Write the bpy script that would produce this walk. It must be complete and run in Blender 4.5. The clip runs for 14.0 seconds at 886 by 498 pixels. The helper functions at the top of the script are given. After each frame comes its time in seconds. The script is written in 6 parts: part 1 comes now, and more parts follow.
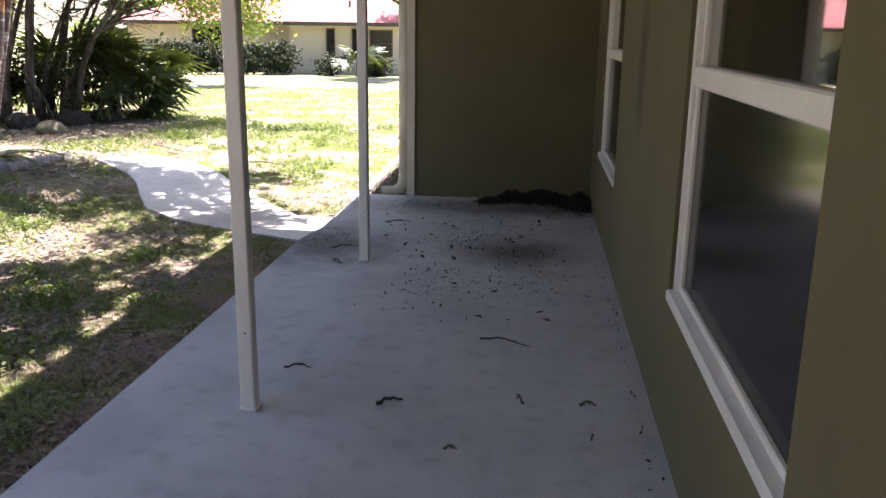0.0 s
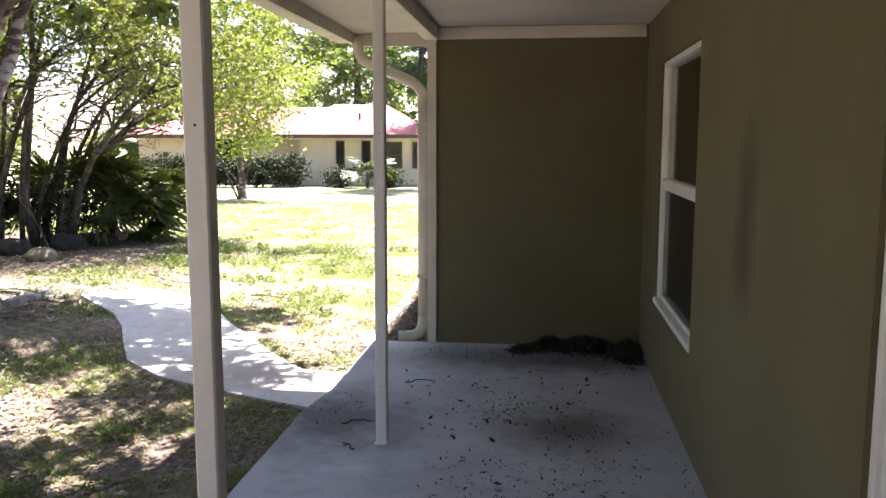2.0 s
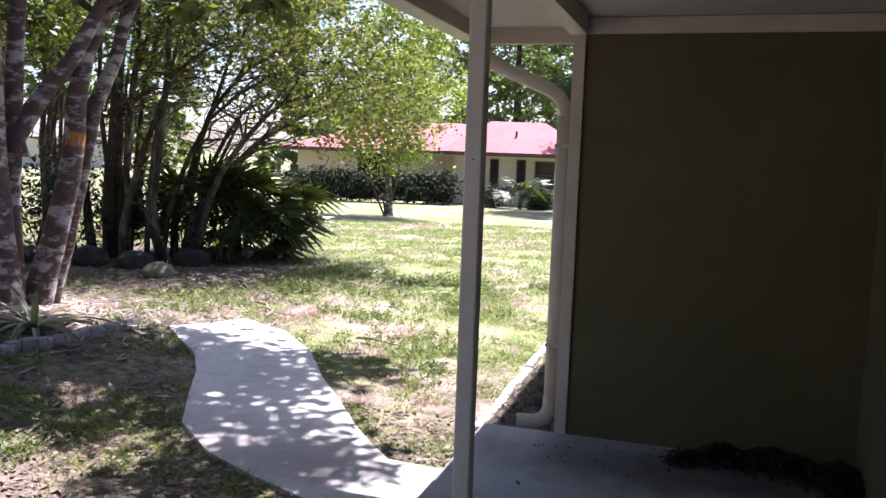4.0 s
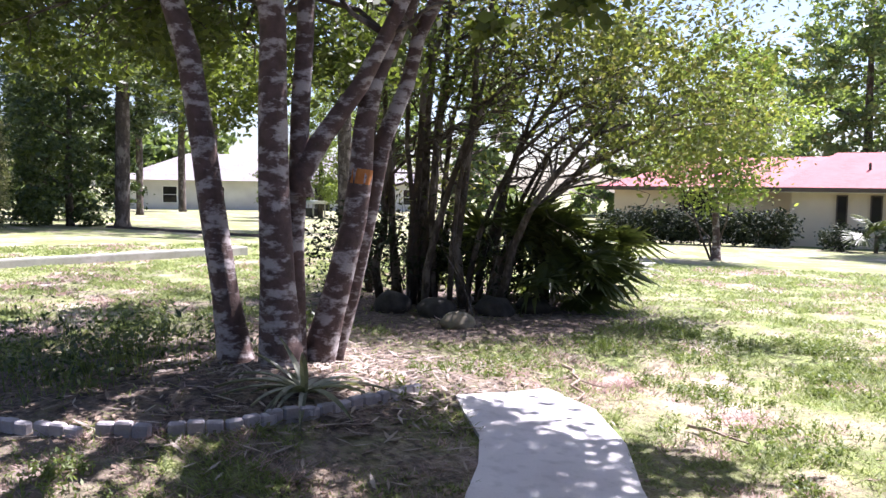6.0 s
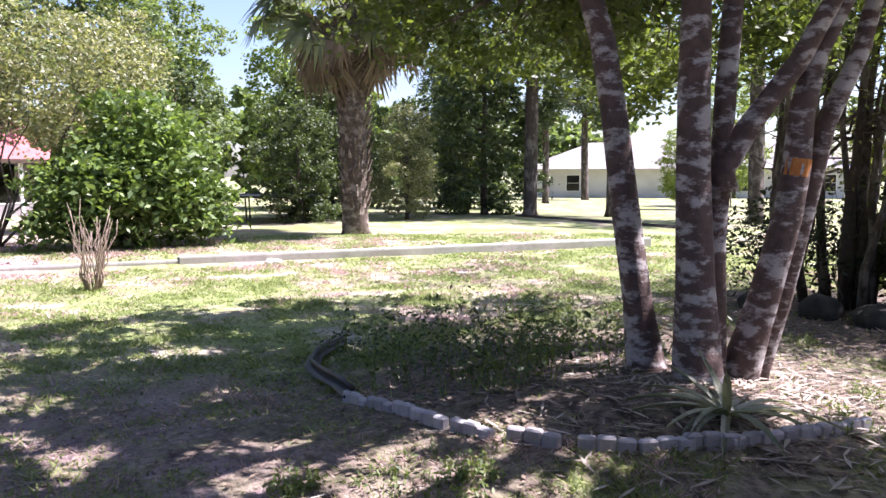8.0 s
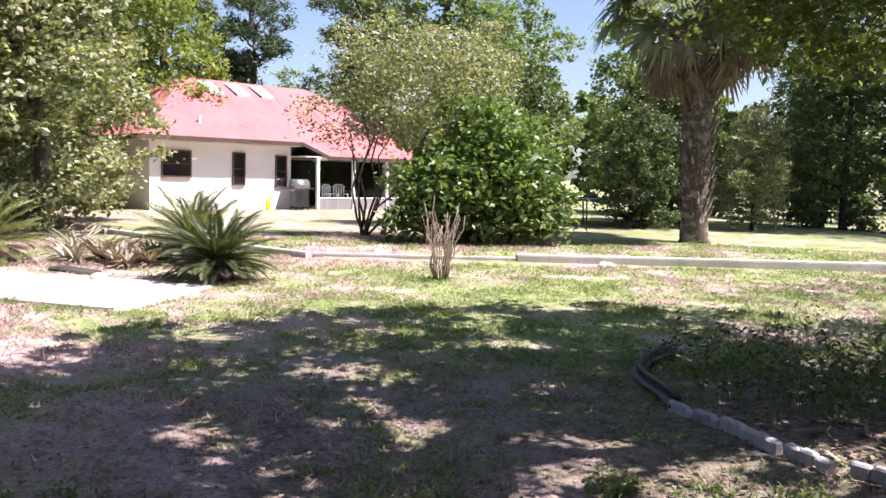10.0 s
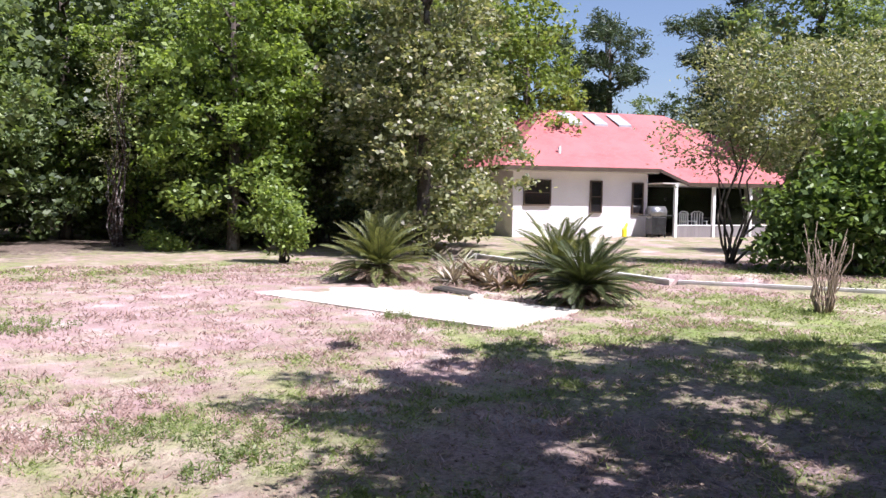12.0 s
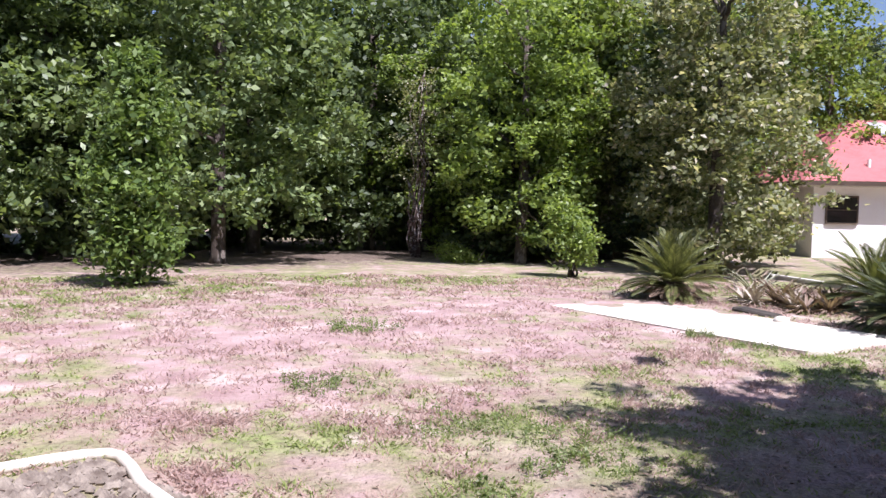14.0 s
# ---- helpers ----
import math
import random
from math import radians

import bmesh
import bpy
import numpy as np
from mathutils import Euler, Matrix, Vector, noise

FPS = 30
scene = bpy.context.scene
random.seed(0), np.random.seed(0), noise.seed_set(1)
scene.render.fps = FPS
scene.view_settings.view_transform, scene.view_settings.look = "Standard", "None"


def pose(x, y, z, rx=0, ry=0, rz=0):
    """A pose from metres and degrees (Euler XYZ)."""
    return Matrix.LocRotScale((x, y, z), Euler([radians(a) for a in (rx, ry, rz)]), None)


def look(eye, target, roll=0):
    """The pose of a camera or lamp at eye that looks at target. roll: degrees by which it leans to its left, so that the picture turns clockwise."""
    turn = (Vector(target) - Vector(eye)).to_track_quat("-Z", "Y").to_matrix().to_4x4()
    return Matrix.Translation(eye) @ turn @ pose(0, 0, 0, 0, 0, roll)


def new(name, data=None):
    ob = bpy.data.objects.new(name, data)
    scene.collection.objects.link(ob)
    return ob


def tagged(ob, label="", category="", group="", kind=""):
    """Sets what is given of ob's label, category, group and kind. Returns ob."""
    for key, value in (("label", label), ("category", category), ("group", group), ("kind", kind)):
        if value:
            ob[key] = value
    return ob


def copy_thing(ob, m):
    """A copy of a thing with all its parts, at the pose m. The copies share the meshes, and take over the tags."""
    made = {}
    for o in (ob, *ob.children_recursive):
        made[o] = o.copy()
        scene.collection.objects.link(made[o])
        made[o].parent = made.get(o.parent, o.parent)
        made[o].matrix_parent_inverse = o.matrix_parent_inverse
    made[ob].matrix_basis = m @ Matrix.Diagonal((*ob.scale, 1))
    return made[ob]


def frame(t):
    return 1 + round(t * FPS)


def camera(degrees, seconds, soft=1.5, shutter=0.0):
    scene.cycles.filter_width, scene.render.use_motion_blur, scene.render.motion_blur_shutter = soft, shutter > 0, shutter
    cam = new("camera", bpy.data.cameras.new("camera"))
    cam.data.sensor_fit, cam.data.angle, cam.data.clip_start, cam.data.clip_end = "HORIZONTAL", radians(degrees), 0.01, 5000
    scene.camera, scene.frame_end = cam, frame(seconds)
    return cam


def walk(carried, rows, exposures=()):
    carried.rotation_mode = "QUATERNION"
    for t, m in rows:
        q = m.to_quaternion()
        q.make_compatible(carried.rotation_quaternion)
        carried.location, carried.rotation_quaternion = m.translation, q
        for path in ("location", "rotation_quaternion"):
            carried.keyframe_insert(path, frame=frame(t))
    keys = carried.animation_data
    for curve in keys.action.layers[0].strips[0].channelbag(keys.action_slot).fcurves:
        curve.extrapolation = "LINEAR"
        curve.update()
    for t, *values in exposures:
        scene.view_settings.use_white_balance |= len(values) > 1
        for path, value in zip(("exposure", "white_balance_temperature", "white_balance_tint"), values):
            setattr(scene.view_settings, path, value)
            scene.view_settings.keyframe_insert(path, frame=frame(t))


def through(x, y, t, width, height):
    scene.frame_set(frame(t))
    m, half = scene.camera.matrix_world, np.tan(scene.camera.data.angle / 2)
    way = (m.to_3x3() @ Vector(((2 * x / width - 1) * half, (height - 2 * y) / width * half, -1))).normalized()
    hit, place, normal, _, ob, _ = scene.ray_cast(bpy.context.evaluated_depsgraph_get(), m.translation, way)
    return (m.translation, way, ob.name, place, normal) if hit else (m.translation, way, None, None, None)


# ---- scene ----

# ---- camera and walk ----
cam = camera(56, 14.0)
# seconds, eye, heading (degrees left of +y), tilt down, lean
PATH = [
    (0, (-0.503, -7.231, 1.435), 6.20, 14.54, -0.74),
    (0.5, (-0.679, -7.117, 1.469), 3.39, 12.84, -2.50),
    (1, (-0.787, -6.893, 1.497), 3.37, 11.06, -1.92),
    (1.5, (-0.856, -6.667, 1.521), 2.75, 9.61, -0.62),
    (2, (-0.754, -6.246, 1.585), 6.83, 7.43, -0.08),
    (2.2, (-0.717, -6.125, 1.626), 7.65, 7.47, -1.06),
    (4.3, (-0.877, -4.445, 1.628), 20.65, 6.01, -1.98),
    (4.5, (-0.902, -4.290, 1.616), 22.99, 5.86, -1.90),
    (5, (-1.064, -3.876, 1.581), 28.28, 5.51, 0.04),
    (5.5, (-1.288, -3.482, 1.571), 33.83, 5.92, -0.54),
    (6, (-1.568, -3.272, 1.565), 39.21, 4.08, -0.82),
    (6.5, (-1.784, -3.177, 1.598), 45.07, 5.19, -0.83),
    (7, (-2.016, -3.061, 1.604), 53.77, 5.55, -1.10),
    (7.5, (-2.095, -2.996, 1.621), 60.99, 5.70, -1.16),
    (7.7, (-2.076, -3.048, 1.620), 63.10, 5.42, -0.51),
    (9.8, (-1.983, -3.056, 1.600), 86.47, 5.31, -1.33),
    (10, (-1.982, -3.060, 1.602), 88.95, 5.04, -1.49),
    (10.5, (-1.964, -3.119, 1.615), 95.05, 5.39, -1.24),
    (11, (-1.960, -3.186, 1.596), 101.90, 4.90, -0.02),
    (11.5, (-1.951, -3.252, 1.581), 107.64, 4.28, -0.11),
    (12, (-1.918, -3.325, 1.565), 112.64, 3.55, -0.66),
    (12.5, (-1.843, -3.393, 1.544), 117.15, 3.25, -1.00),
    (13, (-1.690, -3.470, 1.535), 121.98, 3.31, -0.85),
    (13.5, (-1.550, -3.500, 1.535), 126.28, 2.83, -0.80),
    (14, (-1.448, -3.525, 1.563), 131.14, 2.74, -1.05),
]


def aimed(eye, heading, down, lean):
    return pose(*eye, 90 - down, 0, heading) @ pose(0, 0, 0, 0, 0, -lean)


EXPOSURES = [(0, 2.66, 6400, 23), (2.2, 2.72, 6350, 24), (4.3, 1.68, 5850, 27), (7.7, 1.84, 5900, 28), (9.8, 1.54, 6150, 23), (11.2, 1.18, 6000, 22), (14, 0.96, 5850, 24)]
walk(cam, [(t, aimed(eye, h, d, r)) for t, eye, h, d, r in PATH], EXPOSURES)

# ---- world and sun ----
SUN_UP, SUN_FROM = 60, (0.21, 0.98)
world = bpy.data.worlds.new("world")
scene.world = world
world.use_nodes = True
wn = world.node_tree
sky = wn.nodes.new("ShaderNodeTexSky")
sky.sky_type, sky.sun_disc = "NISHITA", False
sky.sun_elevation, sky.sun_rotation = radians(SUN_UP), radians(12)
sky.air_density, sky.dust_density, sky.ozone_density = 1.0, 1.2, 1.0
wn.links.new(sky.outputs[0], wn.nodes["Background"].inputs[0])
wn.nodes["Background"].inputs[1].default_value = 0.066
sun = new("sun", bpy.data.lights.new("sun", "SUN"))
sun.data.energy, sun.data.angle, sun.data.color = 5.0, radians(0.55), (1.0, 0.96, 0.89)
sun.matrix_world = look((SUN_FROM[0] * 10, SUN_FROM[1] * 10, 10 * math.tan(radians(SUN_UP))), (0, 0, 0))


# ---- materials ----
def nodes_of(name):
    m = bpy.data.materials.new(name)
    m.use_nodes = True
    return m, m.node_tree.nodes, m.node_tree.links, m.node_tree.nodes["Principled BSDF"]


def add_node(ns, kind, **values):
    n = ns.new(kind)
    for k, v in values.items():
        n.inputs[k].default_value = v
    return n


def noise_fac(ns, ls, scale, detail=4.0, lo=0.35, hi=0.65, coord="Object"):
    tc = ns.new("ShaderNodeTexCoord")
    n = add_node(ns, "ShaderNodeTexNoise", Scale=scale, Detail=detail)
    ls.new(tc.outputs[coord], n.inputs["Vector"])
    r = ns.new("ShaderNodeMapRange")
    r.inputs["From Min"].default_value, r.inputs["From Max"].default_value = lo, hi
    ls.new(n.outputs["Fac"], r.inputs["Value"])
    return r.outputs[0]


def mix(ns, ls, fac, a, b, kind="MIX"):
    n = ns.new("ShaderNodeMix")
    n.data_type, n.blend_type = "RGBA", kind
    for slot, v in ((0, fac), (6, a), (7, b)):
        if isinstance(v, (int, float)):
            n.inputs[slot].default_value = v
        elif isinstance(v, tuple):
            n.inputs[slot].default_value = (*v, 1)
        else:
            ls.new(v, n.inputs[slot])
    return n.outputs[2]


def calc(ns, ls, op, a, b=0.0):
    n = ns.new("ShaderNodeMath")
    n.operation, n.use_clamp = op, False
    for k, v in enumerate((a, b)):
        if isinstance(v, (int, float)):
            n.inputs[k].default_value = v
        else:
            ls.new(v, n.inputs[k])
    return n.outputs[0]


def bump(ns, ls, bsdf, scale, strength, dist=0.01, detail=5.0):
    tc = ns.new("ShaderNodeTexCoord")
    n = add_node(ns, "ShaderNodeTexNoise", Scale=scale, Detail=detail)
    ls.new(tc.outputs["Object"], n.inputs["Vector"])
    b = add_node(ns, "ShaderNodeBump", Strength=strength, Distance=dist)
    ls.new(n.outputs["Fac"], b.inputs["Height"])
    ls.new(b.outputs[0], bsdf.inputs["Normal"])


def ramped(name, dark, light, scale=6.0, fine=60.0, rough=0.7, bumps=0.25, metal=0.0, vary=0.0, fine_amount=0.35):
    """Two colours mixed at a large and a small scale, with fine relief."""
    m, ns, ls, p = nodes_of(name)
    col = mix(ns, ls, noise_fac(ns, ls, scale), dark, light)
    mid = tuple(0.62 * c for c in dark)
    col = mix(ns, ls, calc(ns, ls, "MULTIPLY", noise_fac(ns, ls, fine, 3.0, 0.45, 0.75), fine_amount), col, mid)
    if vary:
        oi = ns.new("ShaderNodeObjectInfo")
        h = ns.new("ShaderNodeHueSaturation")
        ls.new(calc(ns, ls, "ADD", calc(ns, ls, "MULTIPLY", oi.outputs["Random"], vary), 1 - vary / 2), h.inputs["Value"])
        ls.new(col, h.inputs["Color"])
        col = h.outputs[0]
    ls.new(col, p.inputs["Base Color"])
    p.inputs["Roughness"].default_value, p.inputs["Metallic"].default_value = rough, metal
    if bumps:
        bump(ns, ls, p, fine, bumps)
    return m


def spot(ns, ls, centre, radii, soft=0.5):
    """1 inside an ellipse with ragged edges, 0 outside."""
    tc = ns.new("ShaderNodeTexCoord")
    mp = ns.new("ShaderNodeMapping")
    mp.vector_type = "TEXTURE"
    mp.inputs["Location"].default_value, mp.inputs["Scale"].default_value = centre, radii
    ls.new(tc.outputs["Object"], mp.inputs["Vector"])
    ln = ns.new("ShaderNodeVectorMath")
    ln.operation = "LENGTH"
    ls.new(mp.outputs[0], ln.inputs[0])
    nz = add_node(ns, "ShaderNodeTexNoise", Scale=5.0, Detail=5.0)
    ls.new(tc.outputs["Object"], nz.inputs["Vector"])
    d = calc(ns, ls, "ADD", ln.outputs["Value"], calc(ns, ls, "MULTIPLY", calc(ns, ls, "SUBTRACT", nz.outputs["Fac"], 0.5), 1.4))
    r = ns.new("ShaderNodeMapRange")
    r.inputs["From Min"].default_value, r.inputs["From Max"].default_value = 1.0 + soft / 2, 1.0 - soft / 2
    ls.new(d, r.inputs["Value"])
    return r.outputs[0]


def leaf_material(name, dark, light, through=0.35, gloss=0.45, odd=None):
    """Leaves: colour varies from leaf to leaf and over the crown; light shines through."""
    m, ns, ls, p = nodes_of(name)
    geo = ns.new("ShaderNodeNewGeometry")
    col = mix(ns, ls, geo.outputs["Random Per Island"], dark, light)
    col = mix(ns, ls, calc(ns, ls, "MULTIPLY", noise_fac(ns, ls, 0.9, 3.0, 0.4, 0.65), 0.4), col, tuple(0.65 * c for c in dark))
    if odd:
        fr = calc(ns, ls, "FRACT", calc(ns, ls, "MULTIPLY", geo.outputs["Random Per Island"], 17.3))
        col = mix(ns, ls, calc(ns, ls, "GREATER_THAN", fr, 1 - odd[1]), col, odd[0])
    ls.new(col, p.inputs["Base Color"])
    p.inputs["Roughness"].default_value = gloss
    tr = ns.new("ShaderNodeBsdfTranslucent")
    ls.new(mix(ns, ls, 1.0, col, (1.5, 1.55, 0.7), "MULTIPLY"), tr.inputs["Color"])
    mx = ns.new("ShaderNodeMixShader")
    mx.inputs[0].default_value = through
    ls.new(p.outputs[0], mx.inputs[1])
    ls.new(tr.outputs[0], mx.inputs[2])
    ls.new(mx.outputs[0], ns["Material Output"].inputs["Surface"])
    return m


def lawn_colours(ns, ls):
    """Lawn over the plan: green, straw and bare pinkish soil in patches; greener to the north, drier to the south-west."""
    tc = ns.new("ShaderNodeTexCoord")
    sp = ns.new("ShaderNodeSeparateXYZ")
    ls.new(tc.outputs["Object"], sp.inputs[0])
    big = calc(ns, ls, "MULTIPLY", noise_fac(ns, ls, 0.55, 5.0, 0.36, 0.64), 0.55)
    small = calc(ns, ls, "MULTIPLY", noise_fac(ns, ls, 2.3, 6.0, 0.38, 0.62), 0.5)
    south = ns.new("ShaderNodeMapRange")
    south.inputs["From Min"].default_value, south.inputs["From Max"].default_value = 6.0, -4.0
    ls.new(sp.outputs["Y"], south.inputs["Value"])
    bare = spot(ns, ls, (-10.0, -11.8, 0), (5.8, 3.2, 9), 0.8)
    dry = calc(ns, ls, "ADD", calc(ns, ls, "ADD", big, small), calc(ns, ls, "SUBTRACT", calc(ns, ls, "MULTIPLY", south.outputs[0], 0.36), 0.3))
    dry = calc(ns, ls, "ADD", dry, calc(ns, ls, "MULTIPLY", bare, 0.38))
    verge = spot(ns, ls, (-12.0, -2.6, 0), (5.0, 2.6, 9), 0.9)
    dry = calc(ns, ls, "SUBTRACT", dry, calc(ns, ls, "MULTIPLY", verge, 0.34))
    kerb = spot(ns, ls, (-3.7, -2.2, 0), (1.6, 3.4, 9), 0.8)
    dry = calc(ns, ls, "SUBTRACT", dry, calc(ns, ls, "MULTIPLY", kerb, 0.3))
    n = ns.new("ShaderNodeClamp")
    ls.new(dry, n.inputs[0])
    return n.outputs[0]


def ground_material():
    m, ns, ls, p = nodes_of("lawn_soil")
    dry = lawn_colours(ns, ls)
    green = mix(ns, ls, noise_fac(ns, ls, 3.0), (0.15, 0.205, 0.05), (0.27, 0.315, 0.10))
    straw = mix(ns, ls, noise_fac(ns, ls, 2.2, 6.0), (0.30, 0.195, 0.185), (0.43, 0.31, 0.295))
    col = mix(ns, ls, dry, green, straw)
    col = mix(ns, ls, calc(ns, ls, "MULTIPLY", noise_fac(ns, ls, 17.0, 7.0, 0.47, 0.66), calc(ns, ls, "SUBTRACT", 0.8, calc(ns, ls, "MULTIPLY", dry, 0.6))), col, (0.10, 0.075, 0.045))
    col = mix(ns, ls, calc(ns, ls, "MULTIPLY", noise_fac(ns, ls, 1.1, 6.0, 0.58, 0.67), 0.5), col, (0.52, 0.45, 0.39))
    # mulch and bare earth in the tree bed and under the thicket
    bed = spot(ns, ls, (-7.6, 1.0, 0), (2.6, 2.5, 9), 0.5)
    bed2 = spot(ns, ls, (-8.6, 5.8, 0), (2.8, 2.6, 9), 0.5)
    litter = mix(ns, ls, noise_fac(ns, ls, 14.0, 6.0, 0.4, 0.6), (0.06, 0.042, 0.033), (0.20, 0.15, 0.115))
    # dark litter band along the slab; the eave shadow is in its colour too
    edge = spot(ns, ls, (-2.35, -4.0, 0), (0.3, 5.0, 9), 0.6)
    col = mix(ns, ls, calc(ns, ls, "MULTIPLY", edge, 0.8), col, (0.07, 0.05, 0.035))
    strip = spot(ns, ls, (-3.7, -2.2, 0), (1.7, 3.6, 9), 0.9)
    col = mix(ns, ls, calc(ns, ls, "MULTIPLY", strip, 0.7), col, litter)
    # litter and pinkish soil under the crown, darkened to deepen the tree's shade
    shade_tone = spot(ns, ls, (-6.6, -3.4, 0), (3.6, 2.5, 9), 0.9)
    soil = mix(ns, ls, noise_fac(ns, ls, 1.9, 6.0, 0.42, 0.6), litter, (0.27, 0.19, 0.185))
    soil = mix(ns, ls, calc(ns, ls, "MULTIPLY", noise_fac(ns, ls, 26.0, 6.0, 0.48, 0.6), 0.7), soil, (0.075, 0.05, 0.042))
    col = mix(ns, ls, calc(ns, ls, "MULTIPLY", shade_tone, calc(ns, ls, "ADD", 0.55, calc(ns, ls, "MULTIPLY", noise_fac(ns, ls, 5.0, 6.0, 0.4, 0.6), 0.5))), col, soil)
    # dark litter below the wood, with the shade under its boughs painted in
    wood = spot(ns, ls, (-19.0, -28.5, 0), (14.0, 7.5, 9), 0.4)
    col = mix(ns, ls, calc(ns, ls, "MAXIMUM", calc(ns, ls, "MAXIMUM", bed, bed2), wood), col, litter)
    ls.new(col, p.inputs["Base Color"])
    p.inputs["Roughness"].default_value = 0.95
    bump(ns, ls, p, 35.0, 0.8, 0.03)
    return m


def blade_material():
    m, ns, ls, p = nodes_of("grass_blades")
    dry = lawn_colours(ns, ls)
    geo = ns.new("ShaderNodeNewGeometry")
    rnd = geo.outputs["Random Per Island"]
    green = mix(ns, ls, rnd, (0.16, 0.215, 0.055), (0.34, 0.385, 0.13))
    straw = mix(ns, ls, rnd, (0.36, 0.245, 0.20), (0.56, 0.42, 0.37))
    pick = calc(ns, ls, "GREATER_THAN", calc(ns, ls, "ADD", dry, calc(ns, ls, "MULTIPLY", calc(ns, ls, "FRACT", calc(ns, ls, "MULTIPLY", rnd, 13.7)), 0.5)), 0.76)
    col = mix(ns, ls, pick, green, straw)
    ls.new(col, p.inputs["Base Color"])
    p.inputs["Roughness"].default_value = 0.6
    tr = ns.new("ShaderNodeBsdfTranslucent")
    ls.new(col, tr.inputs["Color"])
    mx = ns.new("ShaderNodeMixShader")
    mx.inputs[0].default_value = 0.5
    ls.new(p.outputs[0], mx.inputs[1])
    ls.new(tr.outputs[0], mx.inputs[2])
    ls.new(mx.outputs[0], ns["Material Output"].inputs["Surface"])
    return m


def concrete_material(name, dark, light, stains):
    m, ns, ls, p = nodes_of(name)
    col = mix(ns, ls, noise_fac(ns, ls, 1.4, 6.0), dark, light)
    col = mix(ns, ls, calc(ns, ls, "MULTIPLY", noise_fac(ns, ls, 9.0, 6.0, 0.52, 0.7), 0.4), col, tuple(0.6 * c for c in dark))
    col = mix(ns, ls, calc(ns, ls, "MULTIPLY", noise_fac(ns, ls, 120.0, 2.0, 0.55, 0.75), 0.35), col, tuple(0.5 * c for c in dark))
    for centre, radii, colour, amount in stains:
        s = calc(ns, ls, "MULTIPLY", spot(ns, ls, centre, radii, 1.3), amount)
        col = mix(ns, ls, s, col, colour)
    ls.new(col, p.inputs["Base Color"])
    p.inputs["Roughness"].default_value = 0.72
    bump(ns, ls, p, 70.0, 0.25, 0.004)
    return m


def stucco_material():
    m, ns, ls, p = nodes_of("olive_stucco")
    col = mix(ns, ls, noise_fac(ns, ls, 1.2, 5.0), (0.130, 0.116, 0.058), (0.155, 0.138, 0.072))
    col = mix(ns, ls, calc(ns, ls, "MULTIPLY", noise_fac(ns, ls, 7.0, 6.0, 0.5, 0.75), 0.3), col, (0.11, 0.10, 0.065))
    smoke = spot(ns, ls, (0.0, -3.02, 1.3), (0.3, 0.13, 0.27), 1.3)
    col = mix(ns, ls, calc(ns, ls, "MULTIPLY", smoke, 0.82), col, (0.045, 0.035, 0.025))
    ls.new(col, p.inputs["Base Color"])
    p.inputs["Roughness"].default_value = 0.8
    bump(ns, ls, p, 130.0, 0.35, 0.004)
    return m


def bark_material(name, dark, light, bands):
    """Smooth bark with pale lichen patches that run round the trunk."""
    m, ns, ls, p = nodes_of(name)
    tc = ns.new("ShaderNodeTexCoord")
    mp = ns.new("ShaderNodeMapping")
    mp.inputs["Scale"].default_value = (1, 1, bands)
    ls.new(tc.outputs["Object"], mp.inputs["Vector"])
    n = add_node(ns, "ShaderNodeTexNoise", Scale=4.2, Detail=8.0, Roughness=0.68)
    ls.new(mp.outputs[0], n.inputs["Vector"])
    r = ns.new("ShaderNodeMapRange")
    r.inputs["From Min"].default_value, r.inputs["From Max"].default_value = 0.50, 0.585
    ls.new(n.outputs["Fac"], r.inputs["Value"])
    base = mix(ns, ls, noise_fac(ns, ls, 14.0), tuple(0.6 * c for c in dark), dark)
    col = mix(ns, ls, calc(ns, ls, "MULTIPLY", r.outputs[0], 0.85), base, light)
    ls.new(col, p.inputs["Base Color"])
    p.inputs["Roughness"].default_value = 0.85
    bump(ns, ls, p, 40.0, 0.5, 0.012)
    return m


def glass_material(name, tint, rough=0.02):
    m, ns, ls, p = nodes_of(name)
    p.inputs["Base Color"].default_value = (*tint, 1)
    p.inputs["Roughness"].default_value = rough
    p.inputs["Transmission Weight"].default_value = 1.0
    p.inputs["IOR"].default_value = 1.5
    return m


def dark_pane_material(name, colour):
    """Window glass of houses further off; the dark of the room behind is painted into it."""
    m, ns, ls, p = nodes_of(name)
    ls.new(mix(ns, ls, noise_fac(ns, ls, 1.5), colour, tuple(1.8 * c for c in colour)), p.inputs["Base Color"])
    p.inputs["Roughness"].default_value = 0.08
    return m


def roof_material(name, dark, light):
    m, ns, ls, p = nodes_of(name)
    tc = ns.new("ShaderNodeTexCoord")
    br = ns.new("ShaderNodeTexBrick")
    br.inputs["Scale"].default_value = 3.0
    br.inputs["Color1"].default_value, br.inputs["Color2"].default_value = (*dark, 1), (*light, 1)
    br.inputs["Mortar"].default_value = (*(0.6 * c for c in dark), 1)
    br.inputs["Mortar Size"].default_value = 0.012
    ls.new(tc.outputs["Object"], br.inputs["Vector"])
    col = mix(ns, ls, noise_fac(ns, ls, 0.7, 6.0), br.outputs["Color"], light)
    ls.new(col, p.inputs["Base Color"])
    p.inputs["Roughness"].default_value = 0.85
    bump(ns, ls, p, 25.0, 0.4, 0.02)
    return m


